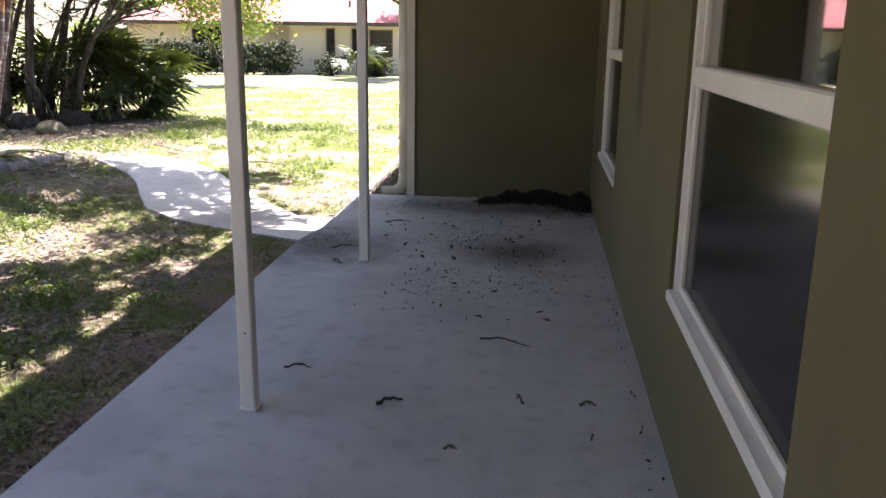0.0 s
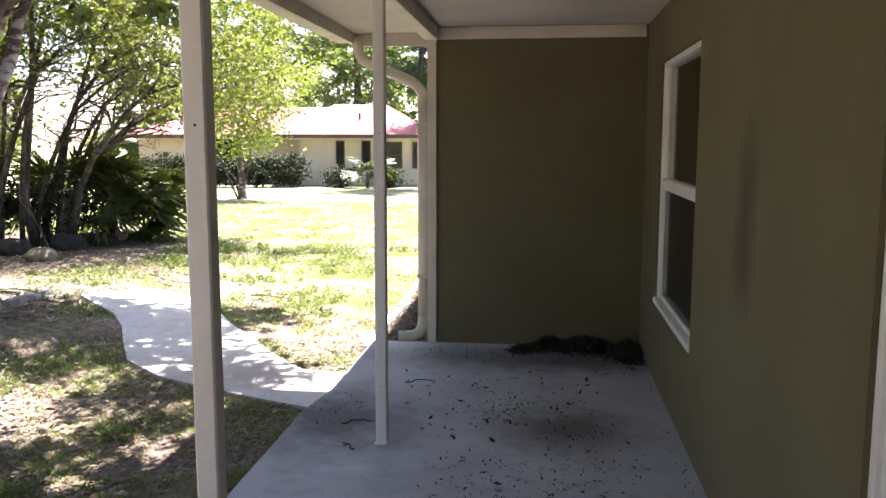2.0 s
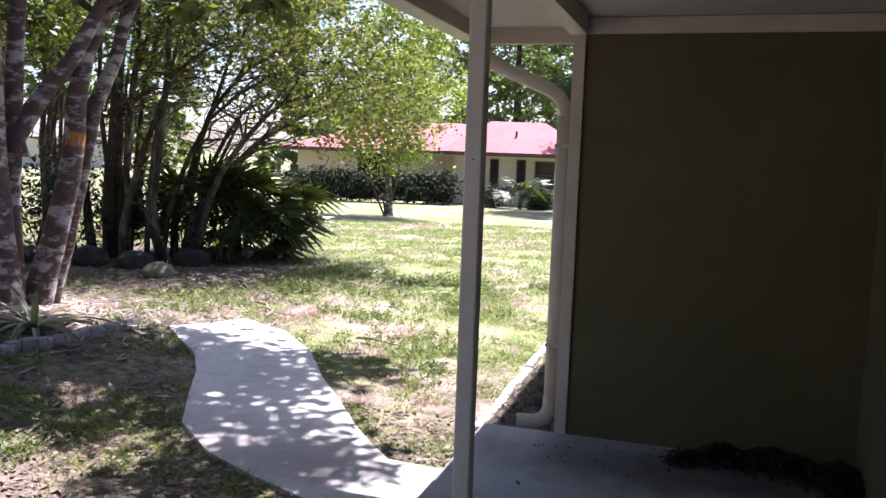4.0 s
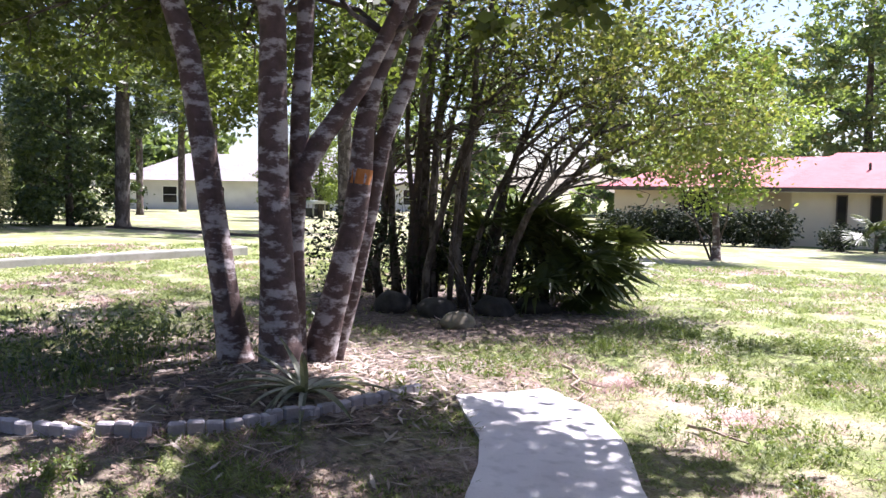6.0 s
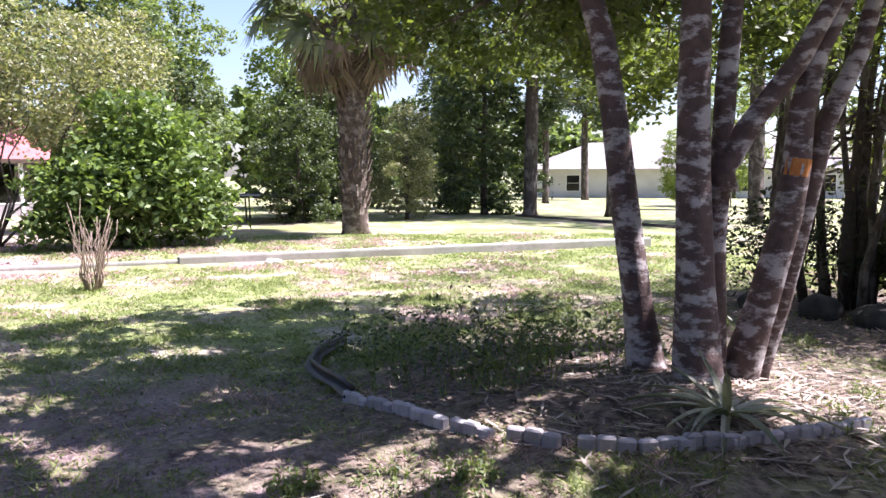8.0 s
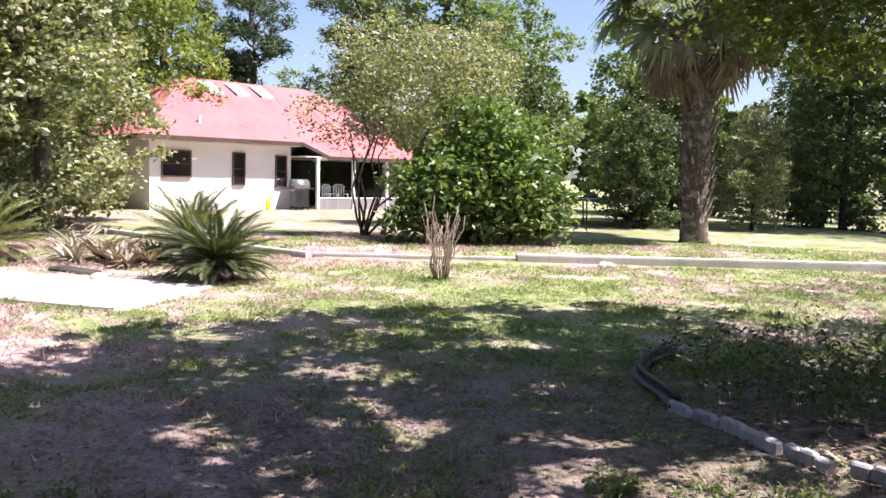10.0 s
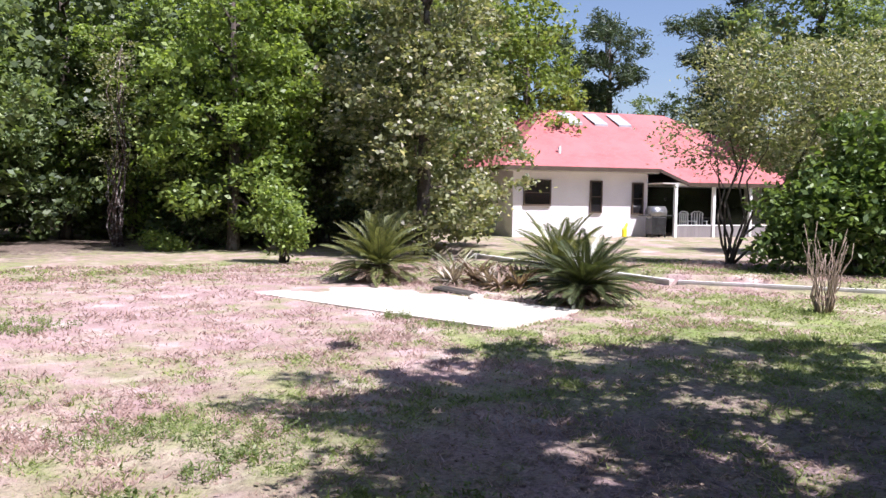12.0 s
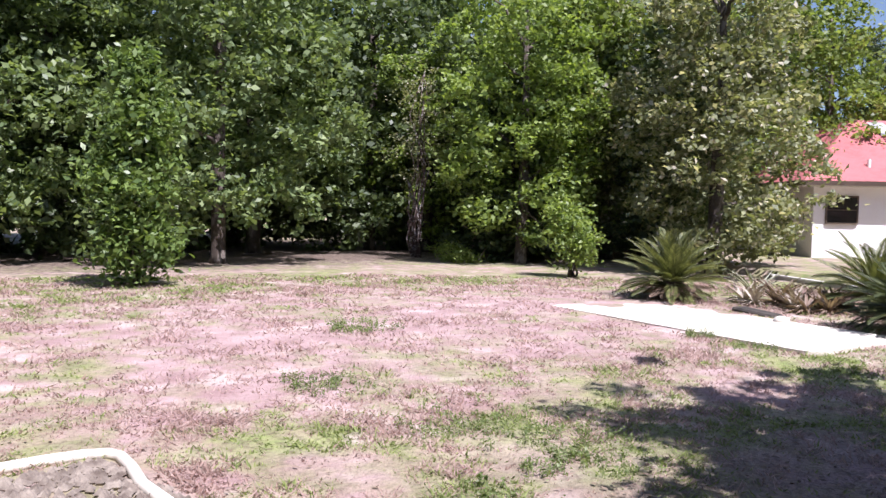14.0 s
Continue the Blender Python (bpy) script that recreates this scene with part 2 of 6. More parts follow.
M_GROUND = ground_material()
M_BLADES = blade_material()
M_SLAB = concrete_material("porch_concrete", (0.42, 0.42, 0.435), (0.54, 0.54, 0.555), [
    ((-1.92, -1.72, 0), (0.4, 0.5, 1), (0.06, 0.055, 0.055), 0.9), ((-0.62, -1.75, 0), (0.32, 0.3, 1), (0.10, 0.07, 0.05), 0.8),
    ((-1.2, -0.3, 0), (0.9, 0.25, 1), (0.10, 0.095, 0.085), 0.6), ((-0.45, -0.25, 0), (0.5, 0.3, 1), (0.05, 0.045, 0.04), 0.7)])
M_PATH = concrete_material("path_concrete", (0.60, 0.565, 0.54), (0.72, 0.69, 0.66), [((-3.0, -0.6, 0), (0.7, 0.4, 1), (0.22, 0.17, 0.15), 0.5)])
M_PAD = concrete_material("pad_concrete", (0.60, 0.55, 0.47), (0.68, 0.63, 0.55), [])
M_KERB = concrete_material("wall_concrete", (0.33, 0.31, 0.26), (0.48, 0.45, 0.40), [])
M_STUCCO = stucco_material()
M_WHITE = ramped("white_paint", (0.82, 0.81, 0.79), (0.89, 0.88, 0.86), 3.0, 45.0, 0.42, 0.08, fine_amount=0.12)
M_TRIM = ramped("cream_trim_paint", (0.58, 0.53, 0.45), (0.70, 0.65, 0.56), 3.0, 45.0, 0.5, 0.08, fine_amount=0.15)
M_CEIL = ramped("ceiling_paint", (0.60, 0.56, 0.52), (0.68, 0.64, 0.60), 1.5, 60.0, 0.75, 0.1, fine_amount=0.12)
M_BROWN = ramped("brown_fascia_paint", (0.07, 0.045, 0.032), (0.10, 0.07, 0.05), 3.0, 50.0, 0.5, 0.1)
M_GLASS = glass_material("window_glass", (0.9, 0.93, 0.9))
M_SCREEN = ramped("insect_screen", (0.012, 0.012, 0.011), (0.02, 0.02, 0.018), 4.0, 400.0, 0.12, 0.0)
M_SCREEN.node_tree.nodes["Principled BSDF"].inputs["Specular IOR Level"].default_value = 0.22
# dark tone holds the dimness of the room seen through the glass
M_ROOM = ramped("dim_room_plaster", (0.09, 0.075, 0.055), (0.12, 0.10, 0.07), 1.0, 40.0, 0.9, 0.1)
M_BARK = bark_material("lichen_bark", (0.125, 0.08, 0.068), (0.46, 0.42, 0.40), 2.2)
M_BARK_DARK = bark_material("grey_bark", (0.075, 0.055, 0.042), (0.20, 0.17, 0.145), 0.5)
M_PALM_BARK = bark_material("palm_bark", (0.12, 0.085, 0.062), (0.30, 0.25, 0.21), 1.2)
M_ORANGE = ramped("orange_fungus", (0.42, 0.14, 0.03), (0.55, 0.22, 0.06), 20.0, 80.0, 0.9, 0.3)
M_LEAF_NEAR = leaf_material("small_leaves", (0.06, 0.085, 0.025), (0.17, 0.21, 0.055), 0.45, 0.5)
M_LEAF_THICKET = leaf_material("thicket_leaves", (0.08, 0.10, 0.035), (0.24, 0.26, 0.085), 0.45, 0.48, ((0.22, 0.20, 0.10), 0.12))
M_LEAF_LIME = leaf_material("lime_leaves", (0.12, 0.165, 0.04), (0.27, 0.33, 0.095), 0.42, 0.5)
M_LEAF_OAK = leaf_material("oak_leaves", (0.09, 0.135, 0.055), (0.26, 0.325, 0.13), 0.36, 0.5)
M_LEAF_MID = leaf_material("mid_green_leaves", (0.12, 0.18, 0.045), (0.31, 0.39, 0.10), 0.4, 0.5)
M_LEAF_OLIVE = leaf_material("olive_leaves", (0.13, 0.15, 0.065), (0.32, 0.33, 0.18), 0.36, 0.5, ((0.50, 0.46, 0.36), 0.13))
M_LEAF_MAG = leaf_material("glossy_shrub_leaves", (0.075, 0.125, 0.035), (0.21, 0.29, 0.075), 0.32, 0.45)
# darker leaf copy: the shade on trees and bed weeds is in its colour
M_LEAF_SHADED = leaf_material("leaves_in_shade_tone", (0.045, 0.07, 0.03), (0.13, 0.17, 0.06), 0.3, 0.5)
M_WEED = leaf_material("lawn_weed_leaves", (0.10, 0.145, 0.05), (0.25, 0.30, 0.12), 0.4, 0.5)
M_DEAD_FAN = leaf_material("dead_fans", (0.08, 0.055, 0.04), (0.20, 0.15, 0.105), 0.15, 0.7)
M_LEAF_PINE = leaf_material("pine_needles", (0.04, 0.065, 0.03), (0.09, 0.12, 0.05), 0.2, 0.55)
# near-black: the shaded side of hedge, shrubs and undergrowth is painted in
M_LEAF_SHADE_DARK = leaf_material("shade_dark_leaves", (0.014, 0.024, 0.010), (0.042, 0.056, 0.02), 0.06, 0.85)
M_FROND = leaf_material("cycad_fronds", (0.03, 0.045, 0.018), (0.115, 0.13, 0.05), 0.15, 0.42)
M_FROND_PALE = leaf_material("yellow_green_fronds", (0.06, 0.075, 0.025), (0.22, 0.23, 0.085), 0.2, 0.42)
M_FAN = leaf_material("palmetto_fans", (0.045, 0.065, 0.02), (0.14, 0.165, 0.06), 0.28, 0.42)
M_PALM_FAN = leaf_material("cabbage_palm_fans", (0.08, 0.10, 0.045), (0.23, 0.25, 0.13), 0.38, 0.42)
M_DRY = leaf_material("dry_fronds", (0.15, 0.10, 0.075), (0.34, 0.25, 0.19), 0.2, 0.7)
M_LITTER = leaf_material("fallen_leaves", (0.08, 0.05, 0.035), (0.36, 0.27, 0.19), 0.05, 0.8)
M_PALE_LITTER = leaf_material("pale_dead_leaves", (0.22, 0.17, 0.13), (0.50, 0.44, 0.37), 0.1, 0.7)
M_LITTER_DARK = leaf_material("wet_dark_leaves", (0.02, 0.014, 0.01), (0.07, 0.045, 0.03), 0.02, 0.75)
M_TWIG = ramped("dry_twig", (0.045, 0.035, 0.027), (0.10, 0.08, 0.06), 20.0, 90.0, 0.85, 0.3)
M_PALE_TWIG = ramped("pale_twig", (0.26, 0.19, 0.145), (0.40, 0.31, 0.24), 20.0, 90.0, 0.85, 0.3)
M_STRAP = leaf_material("strap_leaves", (0.14, 0.155, 0.09), (0.42, 0.42, 0.33), 0.25, 0.4)
M_ROCK = ramped("dark_boulder", (0.025, 0.021, 0.017), (0.065, 0.055, 0.044), 6.0, 40.0, 0.9, 0.6)
M_ROCK_PALE = ramped("pale_boulder", (0.20, 0.17, 0.11), (0.30, 0.26, 0.18), 6.0, 40.0, 0.9, 0.5)
M_STONE = ramped("cast_edging_stone", (0.34, 0.31, 0.32), (0.48, 0.45, 0.45), 8.0, 70.0, 0.9, 0.4, vary=0.4)
M_PLASTIC = ramped("black_edging_plastic", (0.012, 0.011, 0.010), (0.03, 0.027, 0.025), 8.0, 60.0, 0.5, 0.2)
M_GRAVEL = ramped("gravel_stone", (0.13, 0.10, 0.08), (0.34, 0.29, 0.24), 8.0, 60.0, 0.9, 0.3, vary=0.6)
M_HOUSE_WHITE = ramped("white_block_wall", (0.74, 0.69, 0.71), (0.82, 0.78, 0.80), 0.8, 20.0, 0.85, 0.15, fine_amount=0.1)
M_HOUSE_CREAM = ramped("cream_block_wall", (0.62, 0.52, 0.38), (0.70, 0.60, 0.46), 0.8, 20.0, 0.85, 0.15, fine_amount=0.1)
M_HOUSE_GREY = ramped("grey_white_wall", (0.60, 0.58, 0.57), (0.72, 0.70, 0.69), 0.8, 20.0, 0.85, 0.15, fine_amount=0.1)
M_ROOF_RED = roof_material("red_roof", (0.36, 0.098, 0.098), (0.43, 0.137, 0.137))
M_ROOF_GREY = roof_material("grey_roof", (0.19, 0.17, 0.17), (0.27, 0.245, 0.245))
M_ROOF_BROWN = roof_material("brown_roof", (0.10, 0.08, 0.065), (0.17, 0.135, 0.11))
M_PANE = dark_pane_material("dark_window_pane", (0.014, 0.013, 0.014))
M_SKYLIGHT = ramped("pale_skylight", (0.36, 0.36, 0.38), (0.46, 0.46, 0.48), 2.0, 20.0, 0.15, 0.0)
M_BLACK = ramped("black_metal", (0.012, 0.012, 0.013), (0.03, 0.03, 0.032), 6.0, 60.0, 0.4, 0.1)
M_STEEL = ramped("steel_lid", (0.30, 0.30, 0.31), (0.45, 0.45, 0.46), 6.0, 60.0, 0.35, 0.05, metal=0.8)
M_YELLOW = ramped("yellow_plastic", (0.75, 0.66, 0.02), (0.85, 0.78, 0.05), 6.0, 60.0, 0.4, 0.0)
M_TIMBER = ramped("dark_timber", (0.03, 0.024, 0.02), (0.065, 0.05, 0.04), 4.0, 40.0, 0.9, 0.3)


# ---- building helpers ----
class Geo:
    """Collects vertices and faces of one mesh."""

    def __init__(self):
        self.v, self.f = [], []

    def face(self, pts):
        n = len(self.v)
        self.v += [tuple(p) for p in pts]
        self.f.append(tuple(range(n, n + len(pts))))
        return self

    def box(self, a, b, bevel=0.0):
        bm = bmesh.new()
        bmesh.ops.create_cube(bm, size=1)
        for v in bm.verts:
            v.co = Vector([a[i] + (v.co[i] + 0.5) * (b[i] - a[i]) for i in range(3)])
        if bevel:
            bmesh.ops.bevel(bm, geom=list(bm.edges), offset=bevel, segments=1, affect="EDGES")
        return self.bm(bm)

    def bm(self, bm):
        n = len(self.v)
        bm.verts.index_update()
        self.v += [tuple(v.co) for v in bm.verts]
        self.f += [tuple(n + v.index for v in f.verts) for f in bm.faces]
        bm.free()
        return self

    def tube(self, pts, radii, sides=8, rough=0.0, cap=True, flat=1.0):
        pts = [Vector(p) for p in pts]
        n0 = len(self.v)
        side = Vector((1, 0, 0))
        for i, p in enumerate(pts):
            d = (pts[min(i + 1, len(pts) - 1)] - pts[max(i - 1, 0)]).normalized()
            if abs(d.dot(side)) > 0.95:
                side = Vector((0, 1, 0))
            side = (side - d * d.dot(side)).normalized()
            up = d.cross(side)
            r = radii[i] if isinstance(radii, (list, tuple)) else radii
            for k in range(sides):
                a = 2 * math.pi * k / sides
                q = side * math.cos(a) + up * math.sin(a) * flat
                w = 1 + rough * noise.noise(p * 3.1 + q * 1.7) if rough else 1
                self.v.append(tuple(p + q * r * w))
        for i in range(len(pts) - 1):
            for k in range(sides):
                a, b = n0 + i * sides + k, n0 + i * sides + (k + 1) % sides
                self.f.append((a, b, b + sides, a + sides))
        if cap:
            self.f.append(tuple(range(n0 + sides - 1, n0 - 1, -1)))
            self.f.append(tuple(n0 + (len(pts) - 1) * sides + k for k in range(sides)))
        return self

    def prism(self, outline, z0, z1):
        n, k = len(self.v), len(outline)
        self.v += [(x, y, z0) for x, y in outline] + [(x, y, z1) for x, y in outline]
        self.f.append(tuple(range(n + k - 1, n - 1, -1)))
        self.f.append(tuple(range(n + k, n + 2 * k)))
        self.f += [(n + i, n + (i + 1) % k, n + k + (i + 1) % k, n + k + i) for i in range(k)]
        return self

    def mesh(self, name, material, smooth=False):
        me = bpy.data.meshes.new(name)
        me.from_pydata(self.v, [], self.f)
        me.materials.append(material)
        if smooth:
            me.polygons.foreach_set("use_smooth", [True] * len(me.polygons))
        me.update()
        return me


def put(name, geo, material, parent=None, label="", smooth=False):
    """A mesh object from a Geo, under a thing or part where one is given."""
    ob = new(name, geo.mesh(name, material, smooth))
    if parent:
        ob.parent = parent
    return tagged(ob, label) if label else ob


def structure(name, geo, material, label, smooth=False):
    return tagged(put(name, geo, material, None, label, smooth), category=name.split("_")[0], kind="structure")


def thing(name, place, label, category, group="", turn=0.0):
    ob = new(name)
    ob.empty_display_size = 0.2
    ob.matrix_basis = pose(*place, 0, 0, turn)
    return tagged(ob, label, category, group)


def fast_mesh(name, verts, size, material):
    """A mesh of separate faces of the given number of corners, from an array of vertices."""
    n = len(verts) // size
    me = bpy.data.meshes.new(name)
    me.vertices.add(len(verts))
    me.vertices.foreach_set("co", np.asarray(verts, np.float32).ravel())
    me.loops.add(len(verts))
    me.loops.foreach_set("vertex_index", np.arange(len(verts), dtype=np.int32))
    me.polygons.add(n)
    me.polygons.foreach_set("loop_start", np.arange(0, n * size, size, dtype=np.int32))
    me.materials.append(material)
    me.update(calc_edges=True)
    return me


def leaf_array(rng, centres, size, longer=2.0, flat=0.3):
    """Pointed leaves, each of four corners with a fold, round the given centres."""
    n = len(centres)
    d = rng.normal(size=(n, 3))
    d[:, 2] = d[:, 2] * 0.6 - 0.25
    d /= np.linalg.norm(d, axis=1, keepdims=True)
    u = rng.normal(size=(n, 3)) + np.array([0, 0, flat * 3])
    s = np.cross(d, u)
    s /= np.linalg.norm(s, axis=1, keepdims=True) + 1e-9
    nrm = np.cross(s, d)
    l = (size * rng.uniform(0.6, 1.35, n))[:, None]
    w = l / longer
    c = np.asarray(centres)
    out = np.empty((n, 4, 3))
    out[:, 0], out[:, 2] = c - d * l / 2, c + d * l / 2
    out[:, 1], out[:, 3] = c + s * w / 2 + nrm * w * 0.18, c - s * w / 2 + nrm * w * 0.18
    return out.reshape(-1, 3)


def clumped(rng, blobs, n, clump=0.35, per=36, inner=0.55):
    """Leaf places in clumps that lie mostly near the outside of each ellipsoid (x, y, z, rx, ry, rz)."""
    weight = np.array([(b[3] * b[4] + b[4] * b[5] + b[3] * b[5]) for b in blobs])
    out = []
    for b, k in zip(blobs, (weight / weight.sum() * n).astype(int)):
        m = max(3, k // per)
        d = rng.normal(size=(m, 3))
        d /= np.linalg.norm(d, axis=1, keepdims=True)
        r = rng.uniform(inner, 1.05, (m, 1)) ** 0.8
        cc = np.array(b[:3]) + d * r * np.array(b[3:])
        idx = rng.integers(0, m, k)
        spread = clump * rng.uniform(0.5, 1.3, m)
        out.append(cc[idx] + rng.normal(size=(k, 3)) * spread[idx][:, None] * np.array([1, 1, 0.6]))
    return np.concatenate(out)


def ground_z(x, y):
    """Height of the ground: level by the house, a mound in the tree bed, falling to the north, a terrace behind the low wall."""
    x, y = np.asarray(x, float), np.asarray(y, float)
    mound = 0.34 * np.exp(-(((x + 6.6) / 1.6) ** 2 + ((y - 0.4) / 1.8) ** 2))
    far = 0.1 * np.clip((np.hypot(x + 2, y + 3) - 6) / 10, 0, 1)
    north = -0.4 * np.clip((y - 8) / 22, 0, 1)
    d = np.where(y > -5.2, -17.62 - x, -((x + 17.62) * 0.766 - (y + 5.2) * 0.643))
    return -0.13 + mound + far + north + 0.2 * np.clip(d / 0.12, 0, 1)


def gz(x, y):
    return float(ground_z(x, y))

# ---- ground ----
def graded(lo, fine_lo, fine_hi, hi, step):
    out = list(np.arange(fine_lo, fine_hi + 1e-6, step))
    for sign, end, stop in ((-1, fine_lo, lo), (1, fine_hi, hi)):
        s, v = step, end
        while sign * (stop - v) > 0:
            s *= 1.35
            v += sign * s
            out.append(v)
    return np.array(sorted(out))


gx, gy = graded(-700, -26, 1, 700, 0.16), graded(-700, -28, 24, 700, 0.2)
GX, GY = np.meshgrid(gx, gy)
lumps = np.array([[noise.noise((x * 1.3, y * 1.3, 0)) + 0.5 * noise.noise((x * 4, y * 4, 3)) for x in gx] for y in gy])
near = np.exp(-(np.hypot(GX + 6, GY + 2) / 22) ** 2)
GZ = ground_z(GX, GY) + 0.022 * lumps * near
g = Geo()
g.v = list(zip(GX.ravel().tolist(), GY.ravel().tolist(), GZ.ravel().tolist()))
w = len(gx)
g.f = [(j * w + i, j * w + i + 1, (j + 1) * w + i + 1, (j + 1) * w + i) for j in range(len(gy) - 1) for i in range(w - 1)]
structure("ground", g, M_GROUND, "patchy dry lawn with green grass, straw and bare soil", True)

# ---- the house with the porch ----
SOUTH, WING, END = -10.5, -3.2, 0.155
structure("floor", Geo().prism([(-2.14, SOUTH), (0, SOUTH), (0, END), (-2.08, END), (-2.08, -1.2), (-2.14, -1.6)], -0.4, 0.0), M_SLAB, "pale grey painted concrete porch slab with dark stains")
WINDOWS = [(-1.977, -0.609), (-5.73, -4.27)]
SILL, HEAD, RAIL = 0.52, 2.085, 1.3
g, edge = Geo(), END
for a, b in WINDOWS:
    g.box((0, b, -0.3), (0.2, edge, 2.6)).box((0, a, -0.3), (0.2, b, SILL)).box((0, a, HEAD), (0.2, b, 2.6))
    edge = a
g.box((0, SOUTH, -0.3), (0.2, edge, 2.6))
structure("wall_east", g, M_STUCCO, "olive stucco house wall with a dark smoke stain")
structure("wall_north", Geo().box((-1.6, END, -0.3), (0.2, END + 0.2, 2.6)), M_STUCCO, "olive stucco wall closing the end of the porch")
structure("wall_wing_north", Geo().box((-1.6, END + 0.2, -0.3), (-1.4, 7, 2.6)), M_STUCCO, "olive stucco side wall of the house wing")
structure("wall_south", Geo().box((WING, SOUTH - 0.2, -0.3), (0.2, SOUTH, 2.6)), M_STUCCO, "olive stucco wall of the south wing")
structure("wall_wing_south", Geo().box((WING, -15, -0.3), (WING + 0.2, SOUTH - 0.2, 2.6)), M_STUCCO, "olive stucco side wall of the south wing")
structure("wall_back", Geo().box((6, -15, -0.3), (6.2, 7, 2.6)).box((WING, -15.2, -0.3), (6.2, -15, 2.6)).box((-1.6, 7, -0.3), (6.2, 7.2, 2.6)), M_STUCCO, "olive stucco back walls of the house")
structure("room", Geo().box((3.4, -7.4, 0), (3.5, 0, 2.4)).box((0.2, -7.4, 2.4), (3.5, 0, 2.5)).box((0.2, -7.4, -0.1), (3.5, 0, 0)).box((0.2, -7.5, 0), (3.5, -7.4, 2.4)).box((0.2, 0, 0), (3.5, 0.1, 2.4)), M_ROOM, "empty room behind the windows, its dimness put into the wall colour")
structure("ceiling", Geo().box((-1.56, SOUTH, 2.435), (0, END, 2.49)), M_CEIL, "pale painted porch ceiling")
structure("soffit", Geo().box((-2.26, SOUTH, 2.43), (-1.66, 0.45, 2.47)).box((-1.66, END, 2.43), (-1.6, 0.45, 2.47)), M_CEIL, "pale painted soffit under the eave")
structure("trim", Geo().box((-1.56, END - 0.022, 2.34), (-0.02, END, 2.43), 0.003), M_TRIM, "cream trim board under the porch ceiling")
structure("trim_corner", Geo().box((-1.64, END - 0.02, 0.0), (-1.57, END, 2.34), 0.003).box((-1.64, END, 0.0), (-1.602, END + 0.07, 2.42), 0.003), M_TRIM, "cream corner board on the end wall")
structure("beam", Geo().box((-1.66, SOUTH, 2.335), (-1.56, END - 0.022, 2.48), 0.004), M_TRIM, "cream painted porch beam over the posts")
structure("fascia", Geo().box((-2.3, SOUTH + 0.06, 2.34), (-2.26, 0.45, 2.56), 0.003).box((-2.3, 0.45, 2.33), (-1.62, 0.49, 2.56), 0.003), M_TRIM, "cream fascia board along the eave")
structure("roof", Geo().face([(-2.36, SOUTH, 2.56), (-2.36, 0.52, 2.56), (2.6, 0.52, 4.3), (2.6, SOUTH, 4.3)]).face([(-1.75, 0.52, 2.7), (-1.75, 7.6, 2.7), (2.6, 7.6, 4.3), (2.6, 0.52, 4.3)]).face([(2.6, -15.6, 4.3), (2.6, 7.6, 4.3), (6.8, 7.6, 2.56), (6.8, -15.6, 2.56)])
          .face([(WING - 0.02, -15.6, 2.56), (WING - 0.02, SOUTH + 0.06, 2.56), (2.6, SOUTH + 0.06, 4.3), (2.6, -15.6, 4.3)]).face([(WING - 0.02, SOUTH + 0.06, 2.5), (-2.2, SOUTH + 0.06, 2.5), (2.6, SOUTH + 0.06, 4.3), (2.6, SOUTH + 0.06, 4.29)])
          .face([(-1.7, 7.2, 2.5), (6.6, 7.2, 2.5), (2.6, 7.2, 4.3)]).face([(WING - 0.5, -15.2, 2.5), (6.6, -15.2, 2.5), (2.6, -15.2, 4.3)]), M_ROOF_BROWN, "brown shingle roof of the porch house")
structure("soffit_wing", Geo().box((WING - 0.02, -15.4, 2.46), (WING, SOUTH + 0.06, 2.5)).box((WING, SOUTH, 2.46), (-2.3, SOUTH + 0.06, 2.5)), M_BROWN, "dark soffit under the eave of the south wing")
structure("trim_wing", Geo().box((WING - 0.02, SOUTH - 0.09, 0.0), (WING, SOUTH + 0.02, 2.45), 0.003).box((WING, SOUTH, 0.0), (WING + 0.09, SOUTH + 0.02, 2.45), 0.003), M_BROWN, "dark brown corner board of the south wing")


